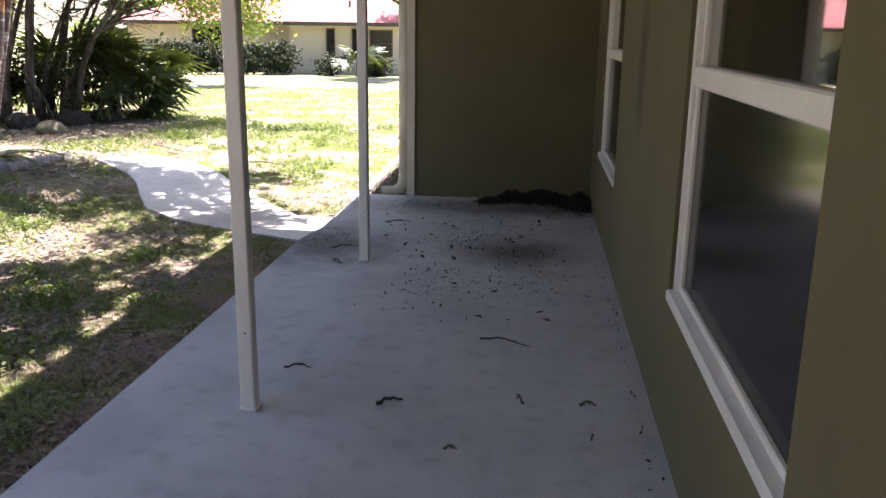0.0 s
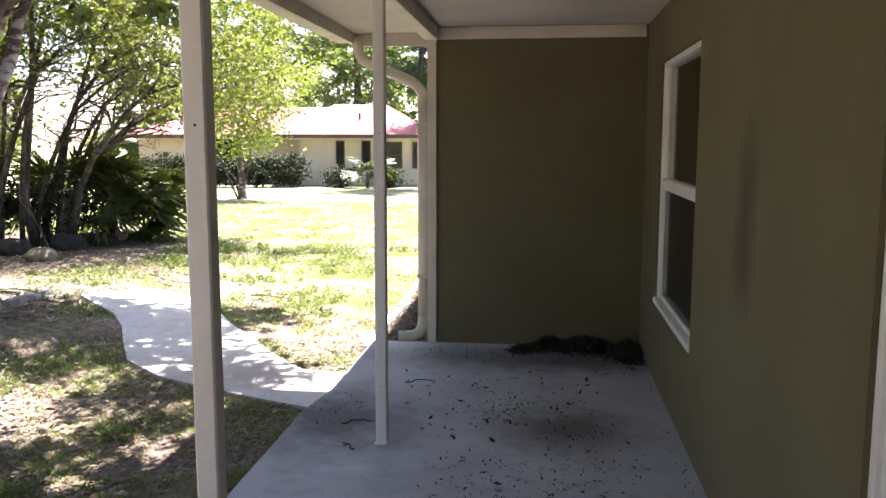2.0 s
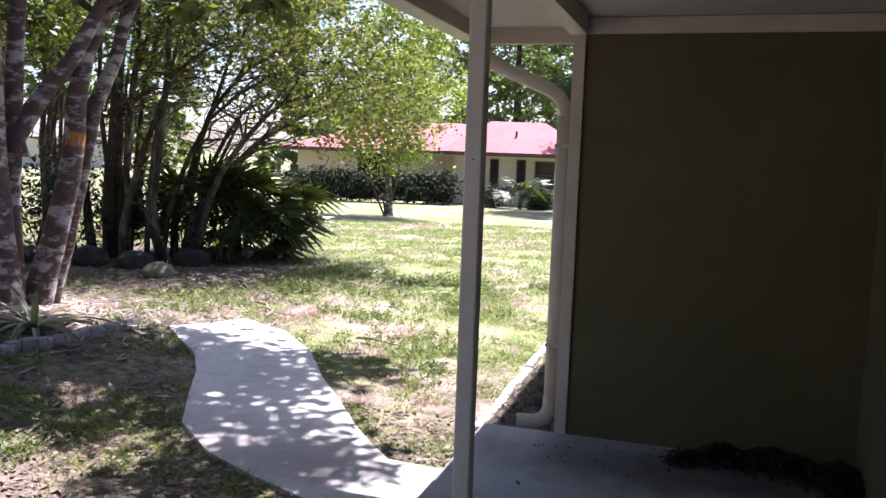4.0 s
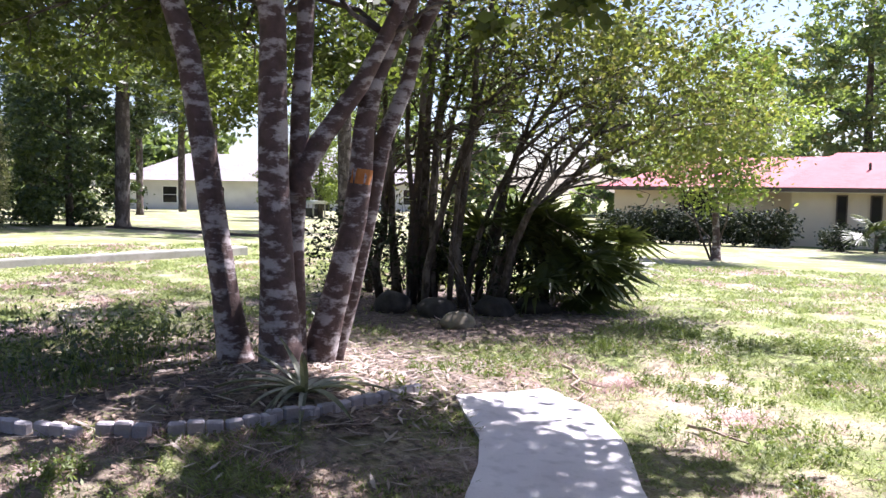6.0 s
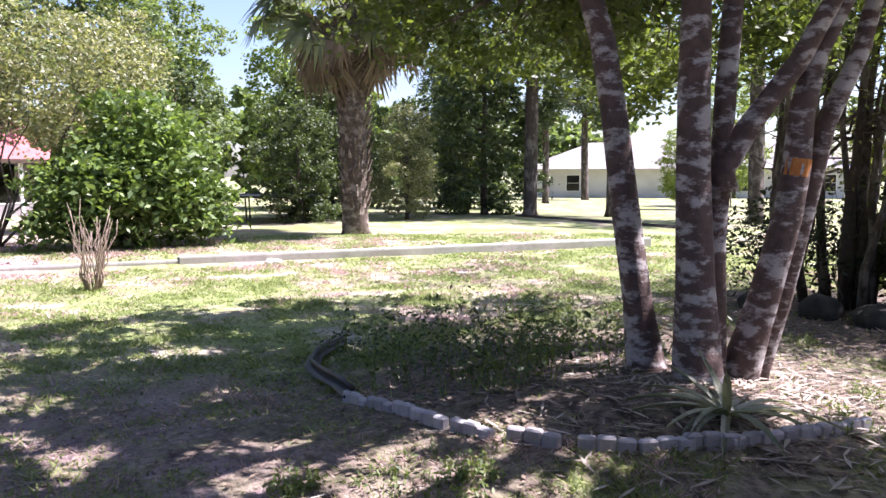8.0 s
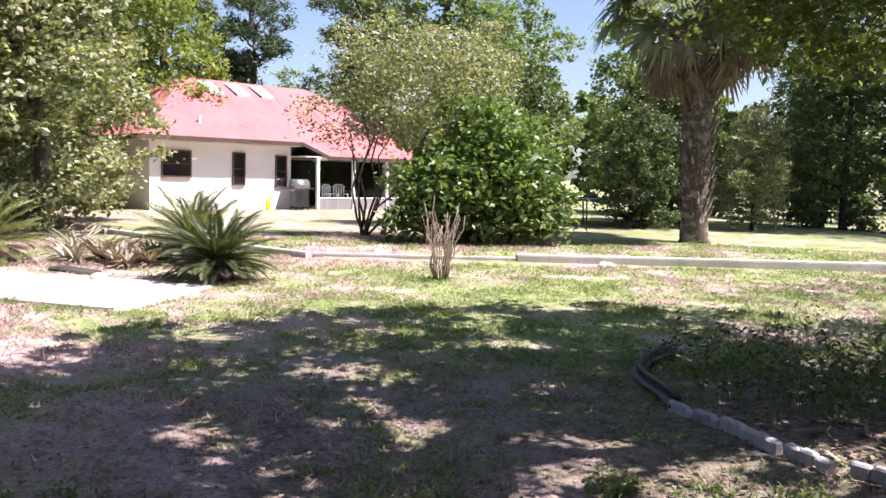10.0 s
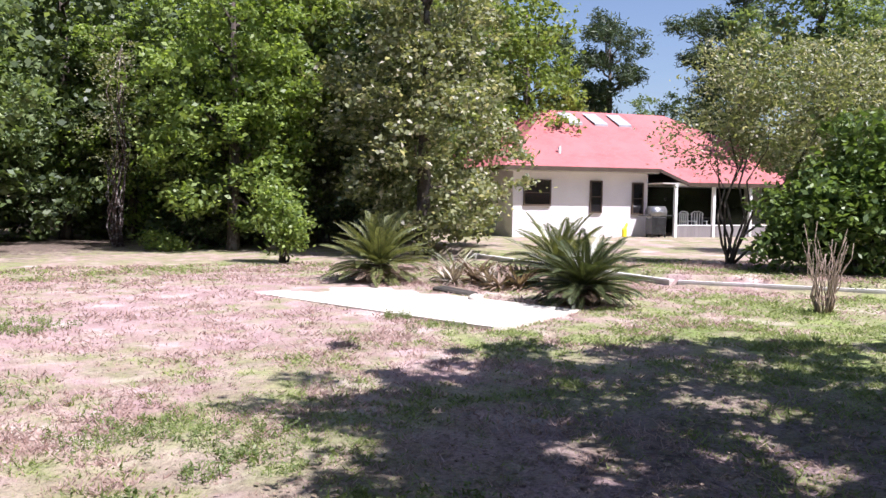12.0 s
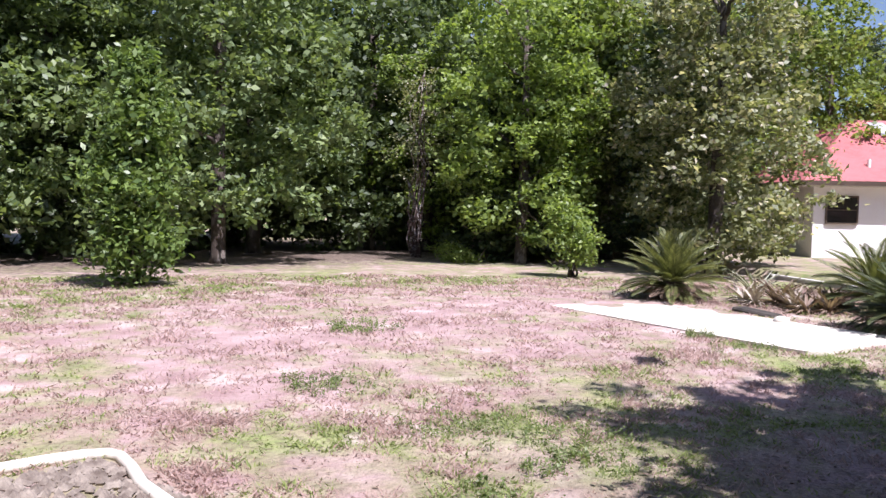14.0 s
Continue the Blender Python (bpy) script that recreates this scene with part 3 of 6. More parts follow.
def window(name, y0, y1, label):
    """A single-hung window set back in its opening: frame, two sashes with panes, screen on the lower half."""
    top = thing(name, (0.05, (y0 + y1) / 2, SILL), label, "window")
    top["kind"] = "structure"
    h, z1 = (y1 - y0) / 2, HEAD - SILL
    zr = RAIL - SILL
    put("window_frame", Geo().box((-0.035, -h, 0), (0.06, -h + 0.03, z1), 0.004).box((-0.035, h - 0.03, 0), (0.06, h, z1), 0.004).box((-0.035, -h + 0.03, z1 - 0.035), (0.06, h - 0.03, z1), 0.004), M_WHITE, top, "white metal window frame")
    put("window_sill", Geo().box((-0.06, -h, -0.012), (0.06, h, 0.028), 0.006), M_WHITE, top, "white painted sill with chipped edge")
    lower = put("lower_sash", Geo().box((-0.02, -h + 0.03, 0.03), (0.012, -h + 0.055, zr), 0.004).box((-0.02, h - 0.055, 0.03), (0.012, h - 0.03, zr), 0.004).box((-0.02, -h + 0.055, 0.03), (0.012, h - 0.055, 0.055), 0.004), M_WHITE, top)
    put("meeting_rail", Geo().box((-0.03, -h + 0.03, zr - 0.03), (0.03, h - 0.03, zr + 0.04), 0.006), M_WHITE, top, "broad white meeting rail")
    upper = put("upper_sash", Geo().box((-0.012, -h + 0.03, zr + 0.04), (0.02, -h + 0.05, z1 - 0.035), 0.003).box((-0.012, h - 0.05, zr + 0.04), (0.02, h - 0.03, z1 - 0.035), 0.003), M_WHITE, top)
    for sash, x, za, zb in ((lower, 0.0, 0.05, zr - 0.03), (upper, 0.004, zr + 0.04, z1 - 0.035)):
        put("pane", Geo().box((x, -h + 0.05, za), (x + 0.004, h - 0.05, zb)), M_GLASS, sash, "reflecting glass pane").visible_shadow = False
    put("insect_screen", Geo().box((-0.006, -h + 0.05, 0.05), (-0.004, h - 0.05, zr - 0.03)), M_SCREEN, lower, "dark screen over the lower pane")
    return top


window("window_1", *WINDOWS[0], "white single-hung window in the olive wall near the corner")
window("window_2", *WINDOWS[1], "white single-hung window reflecting the yard")
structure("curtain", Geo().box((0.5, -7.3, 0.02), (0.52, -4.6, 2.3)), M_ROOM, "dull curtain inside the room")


def porch_post(y):
    top = thing("porch_post", (-1.572, y + 0.03, 0), "white painted square metal porch post on the slab", "post", "porch posts")
    put("shaft", Geo().box((-0.029, -0.029, 0.004), (0.029, 0.029, 2.335), 0.005), M_WHITE, top)
    put("foot", Geo().box((-0.036, -0.036, 0), (0.036, 0.036, 0.012), 0.003), M_WHITE, top, "white foot plate with grime")
    for z in (0.32, 1.62):
        put("screw", Geo().tube([(0.002, -0.0285, z), (0.002, -0.031, z)], 0.0035, 6), M_TWIG, top, "rusty screw head")


for y in (-8.8, -6.57, -4.348, -2.119):
    porch_post(y)

top = thing("downspout", (-1.69, 0.26, 0), "cream round-cornered metal downspout with a swan neck", "downspout")
put("neck", Geo().tube([(-0.51, 0, 2.38), (-0.51, 0, 2.27), (-0.48, 0, 2.21), (-0.42, 0, 2.175), (-0.1, 0, 2.04), (-0.04, 0, 2.0), (-0.005, 0, 1.94), (0, 0, 1.86)], 0.042, 12, flat=0.8), M_TRIM, top, smooth=True)
put("pipe", Geo().tube([(0, 0, 1.88), (0, 0, 0.16)], 0.044, 12, flat=0.8), M_TRIM, top, smooth=True)
put("shoe", Geo().tube([(0, 0, 0.18), (-0.005, 0, 0.1), (-0.035, 0, 0.045), (-0.09, -0.01, 0.02), (-0.2, -0.02, 0.012)], [0.045, 0.046, 0.047, 0.047, 0.05], 12, flat=0.8, cap=False), M_TRIM, top, "cream ribbed outlet shoe", True)
for z in (0.5, 1.7):
    put("strap", Geo().box((-0.047, -0.038, z), (0.047, 0.038, z + 0.02), 0.002), M_TRIM, top)
top = thing("gutter", (-2.36, 0, 2.36), "cream metal rain gutter along the eave", "gutter")
put("trough", Geo().box((-0.06, SOUTH + 0.06, 0), (0.055, 0.49, 0.012)).box((-0.065, SOUTH + 0.06, 0), (-0.055, 0.49, 0.14), 0.003).box((0.05, SOUTH + 0.06, 0.012), (0.058, 0.49, 0.13)), M_TRIM, top)
put("lip", Geo().tube([(-0.062, SOUTH + 0.06, 0.14), (-0.062, 0.49, 0.14)], 0.009, 6), M_TRIM, top)

rng = np.random.default_rng(5)


def scatter(name, label, category, pts, size, material, longer=2.2, flat=1.5, lift=0.012):
    """Loose leaves lying flat on a surface, as one stuff object."""
    n = len(pts)
    v = leaf_array(rng, np.zeros((n, 3)), size, longer, flat).reshape(n, 4, 3)
    v[:, :, 2] *= 0.25
    v += np.asarray(pts)[:, None, :]
    ob = new(name, fast_mesh(name, v.reshape(-1, 3), 4, material))
    return tagged(ob, label, category, kind="stuff")


def heap(name, label, material, spots, n, size):
    pts = []
    for (x, y, rx, ry, h), k in zip(spots, np.array([s[2] * s[3] for s in spots]) / sum(s[2] * s[3] for s in spots) * n):
        a = rng.normal(size=(int(k), 2)) * 0.5
        r = np.hypot(a[:, 0], a[:, 1])
        z = h * np.clip(1 - r, 0, 1) * rng.uniform(0, 1, int(k))
        pts.append(np.column_stack([x + a[:, 0] * rx, y + a[:, 1] * ry, 0.006 + z]))
    pts = np.concatenate(pts)
    keep = (pts[:, 0] < -0.01) & (pts[:, 1] < END - 0.01) & (pts[:, 0] > -2.12)
    n = int(keep.sum())
    v = leaf_array(rng, pts[keep], size, 2.2, 1.2)
    v[:, 2] = np.maximum(v[:, 2], 0.003)
    tagged(new(name, fast_mesh(name, v, 4, material)), label, "leaf heap", kind="stuff")


heap("leaf_heap", "dark rotting leaves heaped against the end wall", M_LITTER_DARK, [(-0.42, 0.04, 0.4, 0.14, 0.12), (-0.1, -0.06, 0.16, 0.26, 0.12), (-0.68, 0.06, 0.2, 0.12, 0.11), (-0.9, -0.08, 0.09, 0.08, 0.06)], 6000, 0.04)
heap("leaf_crumbs", "dark leaf crumbs strewn over the slab", M_LITTER_DARK, [(-0.55, -1.8, 0.22, 0.2, 0.012), (-0.85, -1.35, 0.45, 0.5, 0.004), (-0.95, -1.7, 0.14, 0.1, 0.012), (-0.5, -2.4, 0.3, 0.4, 0.002), (-1.0, -2.6, 0.35, 0.5, 0.001), (-0.06, -3.0, 0.03, 2.2, 0.006), (-1.95, -1.5, 0.2, 0.4, 0.004), (-1.4, -0.2, 0.5, 0.2, 0.006)], 900, 0.02)
heap("leaf_scraps", "curled brown leaves and bark scraps on the slab", M_LITTER_DARK, [(-0.5, -1.95, 0.2, 0.16, 0.02), (-0.8, -1.5, 0.6, 0.7, 0.004), (-0.6, -2.4, 0.5, 0.7, 0.003), (-1.3, -1.2, 0.7, 0.8, 0.003), (-0.5, -0.7, 0.5, 0.5, 0.004)], 110, 0.045)


def twig(x, y, length, turn, thick=0.006, z=0.0, material=M_TWIG, label="dark crooked twig lying on the slab"):
    r = random.Random(int(x * 1000) + int(y * 77))
    top = thing("twig", (x, y, z), label, "twig", "twigs", turn)
    pts = [(length * (i / 6 - 0.5), 0.07 * length * r.uniform(-1, 1), thick * 1.2 + (0.012 if 1 < i < 5 else 0)) for i in range(7)]
    put("stem", Geo().tube(pts, [thick * (1.1 - 0.1 * i) for i in range(7)], 6), material, top)
    put("side_shoot", Geo().tube([pts[3], (pts[3][0] + 0.1 * length, 0.12 * length, thick), (pts[3][0] + 0.16 * length, 0.2 * length, thick)], [thick * 0.7, thick * 0.5, thick * 0.3], 5), material, top)


for args in ((-1.04, -4.2, 0.11, 25, 0.008), (-0.61, -3.47, 0.25, -20, 0.005), (-1.5, -3.9, 0.12, 5, 0.005), (-0.52, -4.1, 0.09, 110, 0.004), (-1.74, -2.16, 0.12, 130, 0.005), (-1.77, -1.79, 0.18, 20, 0.005), (-0.25, -4.12, 0.07, 5, 0.005), (-0.76, -4.55, 0.05, 10, 0.004), (-1.54, -0.95, 0.2, 15, 0.004), (-0.25, -4.4, 0.04, 80, 0.004)):
    twig(*args)

# ---- path, pads, edging, low walls ----
LEFT = [(-2.2, -1.24), (-2.5, -1.13), (-3.08, -0.89), (-3.5, -0.68), (-3.91, -0.33), (-4.24, 0.23), (-4.45, 0.62), (-4.74, 1.02), (-5.1, 1.32), (-5.42, 1.62)]
RIGHT = [(-2.06, -0.42), (-2.5, -0.38), (-2.75, -0.1), (-2.86, 0.03), (-3.1, 0.36), (-3.3, 0.64), (-3.58, 1.0), (-4.03, 1.69), (-4.6, 2.3), (-5.2, 2.58)]
g = Geo()
rows = []
for a, b in zip(LEFT, RIGHT):
    pts = [(a[0] + (b[0] - a[0]) * k / 4, a[1] + (b[1] - a[1]) * k / 4) for k in range(5)]
    rows.append([(x, y, gz(x, y) + 0.022) for x, y in pts])
for r, s in zip(rows, rows[1:]):
    for k in range(4):
        g.face([r[k], r[k + 1], s[k + 1], s[k]])
    for k, flip in ((0, 1), (4, -1)):
        q = [r[k], s[k], (s[k][0], s[k][1], s[k][2] - 0.2), (r[k][0], r[k][1], r[k][2] - 0.2)]
        g.face(q[::flip])
g.face([rows[-1][k] for k in range(5)] + [(x, y, z - 0.2) for x, y, z in rows[-1][::-1]])
bm = bmesh.new()
me = g.mesh("pavement", M_PATH)
bm.from_mesh(me)
bmesh.ops.remove_doubles(bm, verts=bm.verts, dist=0.001)
bm.to_mesh(me)
bm.free()
tagged(new("pavement", me), "pale curved concrete garden path in dappled sun", "pavement", kind="structure")

tagged(put("concrete_pad", Geo().prism([(-11.78, -6.98), (-11.72, -6.72), (-11.86, -6.55), (-12.15, -6.47), (-13.82, -6.1), (-15.45, -10.9), (-13.4, -11.62)], -0.25, -0.045), M_PAD, None, "sunlit pale concrete pad lying in the lawn"), category="pad")


def block_row(name, line, size, material, label, gap=0.004, height=0.16, group=""):
    """Edging of separate cast blocks with scalloped tops along a line on the ground."""
    top = thing(name, (*line[0], gz(*line[0])), label, "edging", group)
    r = random.Random(len(line))
    base = Vector((*line[0], gz(*line[0])))
    for a, b in zip(line, line[1:]):
        d = math.hypot(b[0] - a[0], b[1] - a[1])
        n = max(1, round(d / size))
        for k in range(n):
            t = (k + 0.5) / n
            x, y = a[0] + (b[0] - a[0]) * t, a[1] + (b[1] - a[1]) * t
            ob = new("block", block_mesh(size - gap, height, material))
            ob.parent = top
            turn = math.degrees(math.atan2(b[1] - a[1], b[0] - a[0])) + r.uniform(-2, 2)
            ob.matrix_basis = Matrix.Translation(Vector((x, y, gz(x, y) - 0.05 + r.uniform(-0.012, 0.012))) - base) @ pose(0, 0, 0, r.uniform(-4, 4), r.uniform(-3, 3), turn)


BLOCKS = {}


def block_mesh(length, height, material):
    key = (round(length, 3), height, material.name)
    if key not in BLOCKS:
        g, t = Geo(), 0.032
        for k in range(3):
            x0, x1 = -length / 2 + k * length / 3, -length / 2 + (k + 1) * length / 3
            g.box((x0, -t, 0), (x1 - 0.004, t, height - (0.008 if k != 1 else 0)), 0.012)
        BLOCKS[key] = g.mesh("block", material)
    return BLOCKS[key]


BED = [(-7.87, -1.28), (-7.2, -1.12), (-6.65, -1.01), (-6.25, -0.83), (-5.93, -0.57), (-5.7, -0.21), (-5.55, 0.27), (-5.53, 0.81), (-5.6, 1.4)]
block_row("bed_edging", BED, 0.33, M_STONE, "weathered grey scalloped concrete edging round the tree bed", height=0.13)
top = thing("plastic_edging", (-8.3, -1.2, gz(-8.3, -1.2)), "black flexible plastic edging curving round the bed", "edging")
line = [(-7.8, -1.24), (-8.26, -1.2), (-8.7, -1.22), (-9.1, -1.2), (-9.5, -1.05), (-9.8, -0.85), (-10.05, -0.6)]
put("strip", Geo().tube([(x + 8.3, y + 1.2, gz(x, y) - gz(-8.3, -1.2) + 0.04) for x, y in line], 0.07, 8, flat=0.35), M_PLASTIC, top)
put("top_bead", Geo().tube([(x + 8.3, y + 1.2, gz(x, y) - gz(-8.3, -1.2) + 0.1) for x, y in line], 0.022, 8), M_PLASTIC, top, smooth=True)
block_row("gravel_edging", [(-2.17, 0.35), (-2.2, 2.5), (-2.28, 7.0)], 0.25, M_PATH, "pale concrete edging along the gravel strip", height=0.1)
line = [(-2.5, -9.1), (-3.2, -9.0), (-3.75, -8.93), (-4.0, -8.87), (-4.13, -8.78), (-4.15, -8.66), (-4.08, -8.4), (-3.97, -8.08), (-3.85, -7.3)]
top = thing("bed_border", (*line[0], gz(*line[0])), "smooth white concrete border round a gravel bed", "edging")
put("kerb", Geo().tube([(x + 2.5, y + 9.1, gz(x, y) - gz(*line[0]) + 0.02) for x, y in line], 0.042, 10, 0.1), M_PAD, top, smooth=True)


def gravel(name, label, outline, n):
    """Loose angular stones joined into one."""
    x0, y0, x1, y1 = outline
    c = np.column_stack([rng.uniform(x0, x1, n), rng.uniform(y0, y1, n)])
    s = rng.uniform(0.015, 0.045, (n, 1, 1))
    octa = np.array([(1, 0, 0), (0, 1, 0), (-1, 0, 0), (0, -1, 0), (0, 0, 0.8), (0, 0, -0.8)], float)
    tri = np.array([(0, 1, 4), (1, 2, 4), (2, 3, 4), (3, 0, 4), (1, 0, 5), (2, 1, 5), (3, 2, 5), (0, 3, 5)])
    v = octa[None] * s * rng.uniform(0.6, 1.4, (n, 6, 1))
    v[:, :, :2] += c[:, None, :]
    v[:, :, 2] += ground_z(c[:, 0], c[:, 1])[:, None] + 0.012
    tagged(new(name, fast_mesh(name, v[:, tri].reshape(-1, 3), 3, M_GRAVEL)), label, "gravel", kind="stuff")


gravel("gravel", "brown river gravel strip beside the wing wall", (-2.13, 0.2, -1.62, 6.5), 3500)
gravel("gravel", "pale and brown gravel inside the white edging", (-4.05, -8.75, -2.4, -7.4), 1500)


def low_wall(label, parts_list, group="low garden walls"):
    a = parts_list[0][0]
    top = thing("low_wall", (*a, gz(*a)), label, "wall", group)
    z0 = gz(*a)
    for (p, q, z) in parts_list:
        d = Vector((q[0] - p[0], q[1] - p[1], 0))
        n = Vector((-d.y, d.x, 0)).normalized() * 0.1
        outline = [(p[0] - a[0] + n.x, p[1] - a[1] + n.y), (p[0] - a[0] - n.x, p[1] - a[1] - n.y), (q[0] - a[0] - n.x, q[1] - a[1] - n.y), (q[0] - a[0] + n.x, q[1] - a[1] + n.y)]
        if d.cross(n).z < 0:
            outline = outline[::-1]
        put("wall_section", Geo().prism(outline, -0.5 - z0, z - z0), M_KERB, top)
        put("coping", Geo().prism(outline, z - z0, z - z0 + 0.035), M_PATH, top, "pale worn top of the wall")


low_wall("low weathered concrete retaining wall in the lawn", [((-17.7, -1.36), (-17.62, 9.0), 0.12)])
low_wall("lower weathered concrete retaining wall behind the cycads", [((-17.72, -5.2), (-17.72, -1.38), 0.06), ((-17.78, -5.3), (-22.4, -10.8), 0.06), ((-22.4, -10.85), (-26.5, -13.5), 0.06)])
top = thing("timber_wall", (-28.38, 11.46, -0.3), "dark low timber wall in the shade", "wall")
p, q = (-28.38, 11.46), (-20.58, 12.31)
put("plank", Geo().tube([(0, 0, 0.2), (q[0] - p[0], q[1] - p[1], 0.2)], 0.28, 4), M_TIMBER, top)


# ---- plants ----
def crown_of(name, rng, blobs, n, size, material, parent, clump=0.35, per=36, longer=2.0, inner=0.55, label=""):
    v = leaf_array(rng, clumped(rng, blobs, n, clump, per, inner), size, longer)
    ob = new(name, fast_mesh(name, v, 4, material))
    ob.parent = parent
    return tagged(ob, label) if label else ob


def limb(parent, pts, r0, r1, material, name="limb", sides=8, rough=0.25):
    n = len(pts)
    return put(name, Geo().tube(pts, [r0 + (r1 - r0) * i / (n - 1) for i in range(n)], sides, rough), material, parent, smooth=True)


def curve_pts(rnd, a, b, n=6, sag=0.0, wob=0.08):
    a, b = Vector(a), Vector(b)
    d = (b - a).length
    out = []
    for i in range(n):
        t = i / (n - 1)
        p = a.lerp(b, t) + Vector((0, 0, sag * d * 4 * t * (1 - t)))
        if 0 < i < n - 1:
            p += Vector((rnd.uniform(-1, 1), rnd.uniform(-1, 1), rnd.uniform(-0.5, 0.5))) * wob * d
        out.append(p)
    return out


# the tree with many trunks in the bed
BASE = (-6.65, 1.05, gz(-6.65, 1.05))
top = thing("multi_trunk_tree", BASE, "tree with several lichen-banded trunks rising from a mulched bed", "tree")
STEMS = {
    "A": ([(-6.93, 0.78, 0.0), (-6.96, 0.76, 0.19), (-7.01, 0.7, 0.7), (-7.08, 0.61, 1.49), (-7.12, 0.55, 2.02), (-7.17, 0.48, 2.58), (-7.3, 0.2, 3.6), (-7.6, -0.3, 4.8), (-8.0, -0.9, 5.8)], 0.105, 0.045),
    "B": ([(-6.53, 0.9, 0.0), (-6.54, 0.88, 0.23), (-6.57, 0.85, 0.83), (-6.59, 0.83, 1.62), (-6.59, 0.83, 2.2), (-6.59, 0.83, 2.76), (-6.5, 0.6, 3.8), (-6.3, 0.1, 5.0), (-6.0, -0.7, 6.0)], 0.125, 0.05),
    "B2": ([(-6.62, 1.06, 0.05), (-6.63, 1.08, 0.23), (-6.64, 1.08, 1.14), (-6.62, 1.09, 1.62), (-6.6, 1.11, 2.22), (-6.58, 1.14, 2.8), (-6.6, 1.2, 4.0), (-6.8, 1.0, 5.2), (-7.1, 0.6, 6.2)], 0.075, 0.04),
    "C": ([(-6.6, 1.27, 0.02), (-6.58, 1.29, 0.18), (-6.48, 1.39, 0.7), (-6.38, 1.49, 1.31), (-6.34, 1.52, 1.67), (-6.33, 1.53, 2.03), (-6.27, 1.59, 2.42), (-6.1, 1.9, 3.2), (-5.7, 2.3, 4.3)], 0.1, 0.05),
    "C2": ([(-6.66, 1.46, 0.02), (-6.64, 1.5, 0.19), (-6.53, 1.6, 0.67), (-6.42, 1.72, 1.43), (-6.35, 1.78, 1.96), (-6.2, 1.91, 2.43), (-6.13, 1.97, 2.82), (-5.8, 2.3, 3.8), (-5.4, 2.6, 4.8)], 0.075, 0.04),
    "D": ([(-6.62, 1.09, 1.5), (-6.61, 1.1, 1.66), (-6.48, 1.25, 1.98), (-6.28, 1.44, 2.37), (-6.13, 1.58, 2.77), (-5.8, 1.8, 3.6), (-5.2, 1.6, 4.8)], 0.075, 0.035),
}
base = Vector(BASE)
for pts, r0, r1 in STEMS.values():
    flare = [Vector(p) - base for p in pts]
    n = len(flare)
    r0, r1 = r0 * 1.22, r1 * 1.15
    radii = [r0 * (1.55 if i == 0 else 1.2 if i == 1 else 1.0) * (1 - i / n) + r1 * i / n for i in range(n)]
    put("trunk", Geo().tube(flare, radii, 14, 0.18), M_BARK, top, smooth=True)
put("fungus_patch", Geo().tube([Vector((-6.345, 1.515, 1.6)) - base, Vector((-6.335, 1.525, 1.72)) - base], 0.094, 12, 0.2), M_ORANGE, top, "orange rusty patch round one trunk")
rnd = random.Random(11)
TIPS = []
for pts, r0, r1 in STEMS.values():
    for k in range(5):
        i = rnd.randint(len(pts) - 3, len(pts) - 1)
        a = Vector(pts[i])
        tip = a + Vector((rnd.uniform(-2.2, 1.6), rnd.uniform(-2.4, 0.6), rnd.uniform(0.2, 1.6)))
        TIPS.append(tip)
        limb(top, [p - base for p in curve_pts(rnd, a, tip, 6, 0.04)], r1 * 0.75, 0.01, M_BARK_DARK, sides=6)
rng = np.random.default_rng(21)
blobs = [(t.x - base.x, t.y - base.y, t.z - base.z, 1.1, 1.1, 0.7) for t in TIPS]
blobs += [(-1.0, -1.6, 4.2, 2.6, 2.2, 1.0), (1.0, -1.4, 4.6, 2.4, 2.0, 1.0), (-2.6, -0.2, 4.4, 2.2, 2.2, 1.0), (-4.2, 0.2, 4.6, 1.8, 2.2, 0.8), (2.6, -1.6, 4.4, 1.7, 1.5, 0.7)]
# unseen upper crown, laid out so that its shadow covers the lawn
blobs += [(x, y, 5.3 + 0.6 * math.sin(3 * x + y), 1.5, 1.5, 0.6) for x in (-5.0, -3.6, -2.0, -0.4, 1.2, 2.6, 3.7) for y in (-3.2, -2.0, -0.8, 0.6, 1.8) if y > (0 if x < -4.5 else -1.9 if x < -3 else -4) and not (x > 0.5 and y > 0.3) and not (x > 2 and y < -3)]
blobs += [(x, y, 5.2, 1.0, 1.0, 0.5) for x in (3.9, 4.8) for y in (-3.9, -3.0, -2.1, -1.0)]
crown_of("crown", rng, blobs, 38000, 0.14, M_LEAF_NEAR, top, 0.12, 90, 1.7, 0.3)
# unseen leaves added to thicken the south edge of the lawn shadow
outer = [(x, -3.3 + 0.3 * math.sin(5 * x), 5.7, 1.0, 0.8, 0.5) for x in (-2.6, -1.6, -0.6, 0.4)] + [(x, -2.3, 5.9, 1.0, 0.8, 0.5) for x in (-3.4, -2.2, -1.0, 0.2, 1.4, 2.6)] + [(-4.2, -1.2, 5.6, 1.0, 1.0, 0.5), (-4.9, 0.4, 5.5, 1.0, 1.2, 0.5)]
crown_of("outer_crown", rng, outer, 12000, 0.16, M_LEAF_NEAR, top, 0.18, 70, 1.6, 0.2)

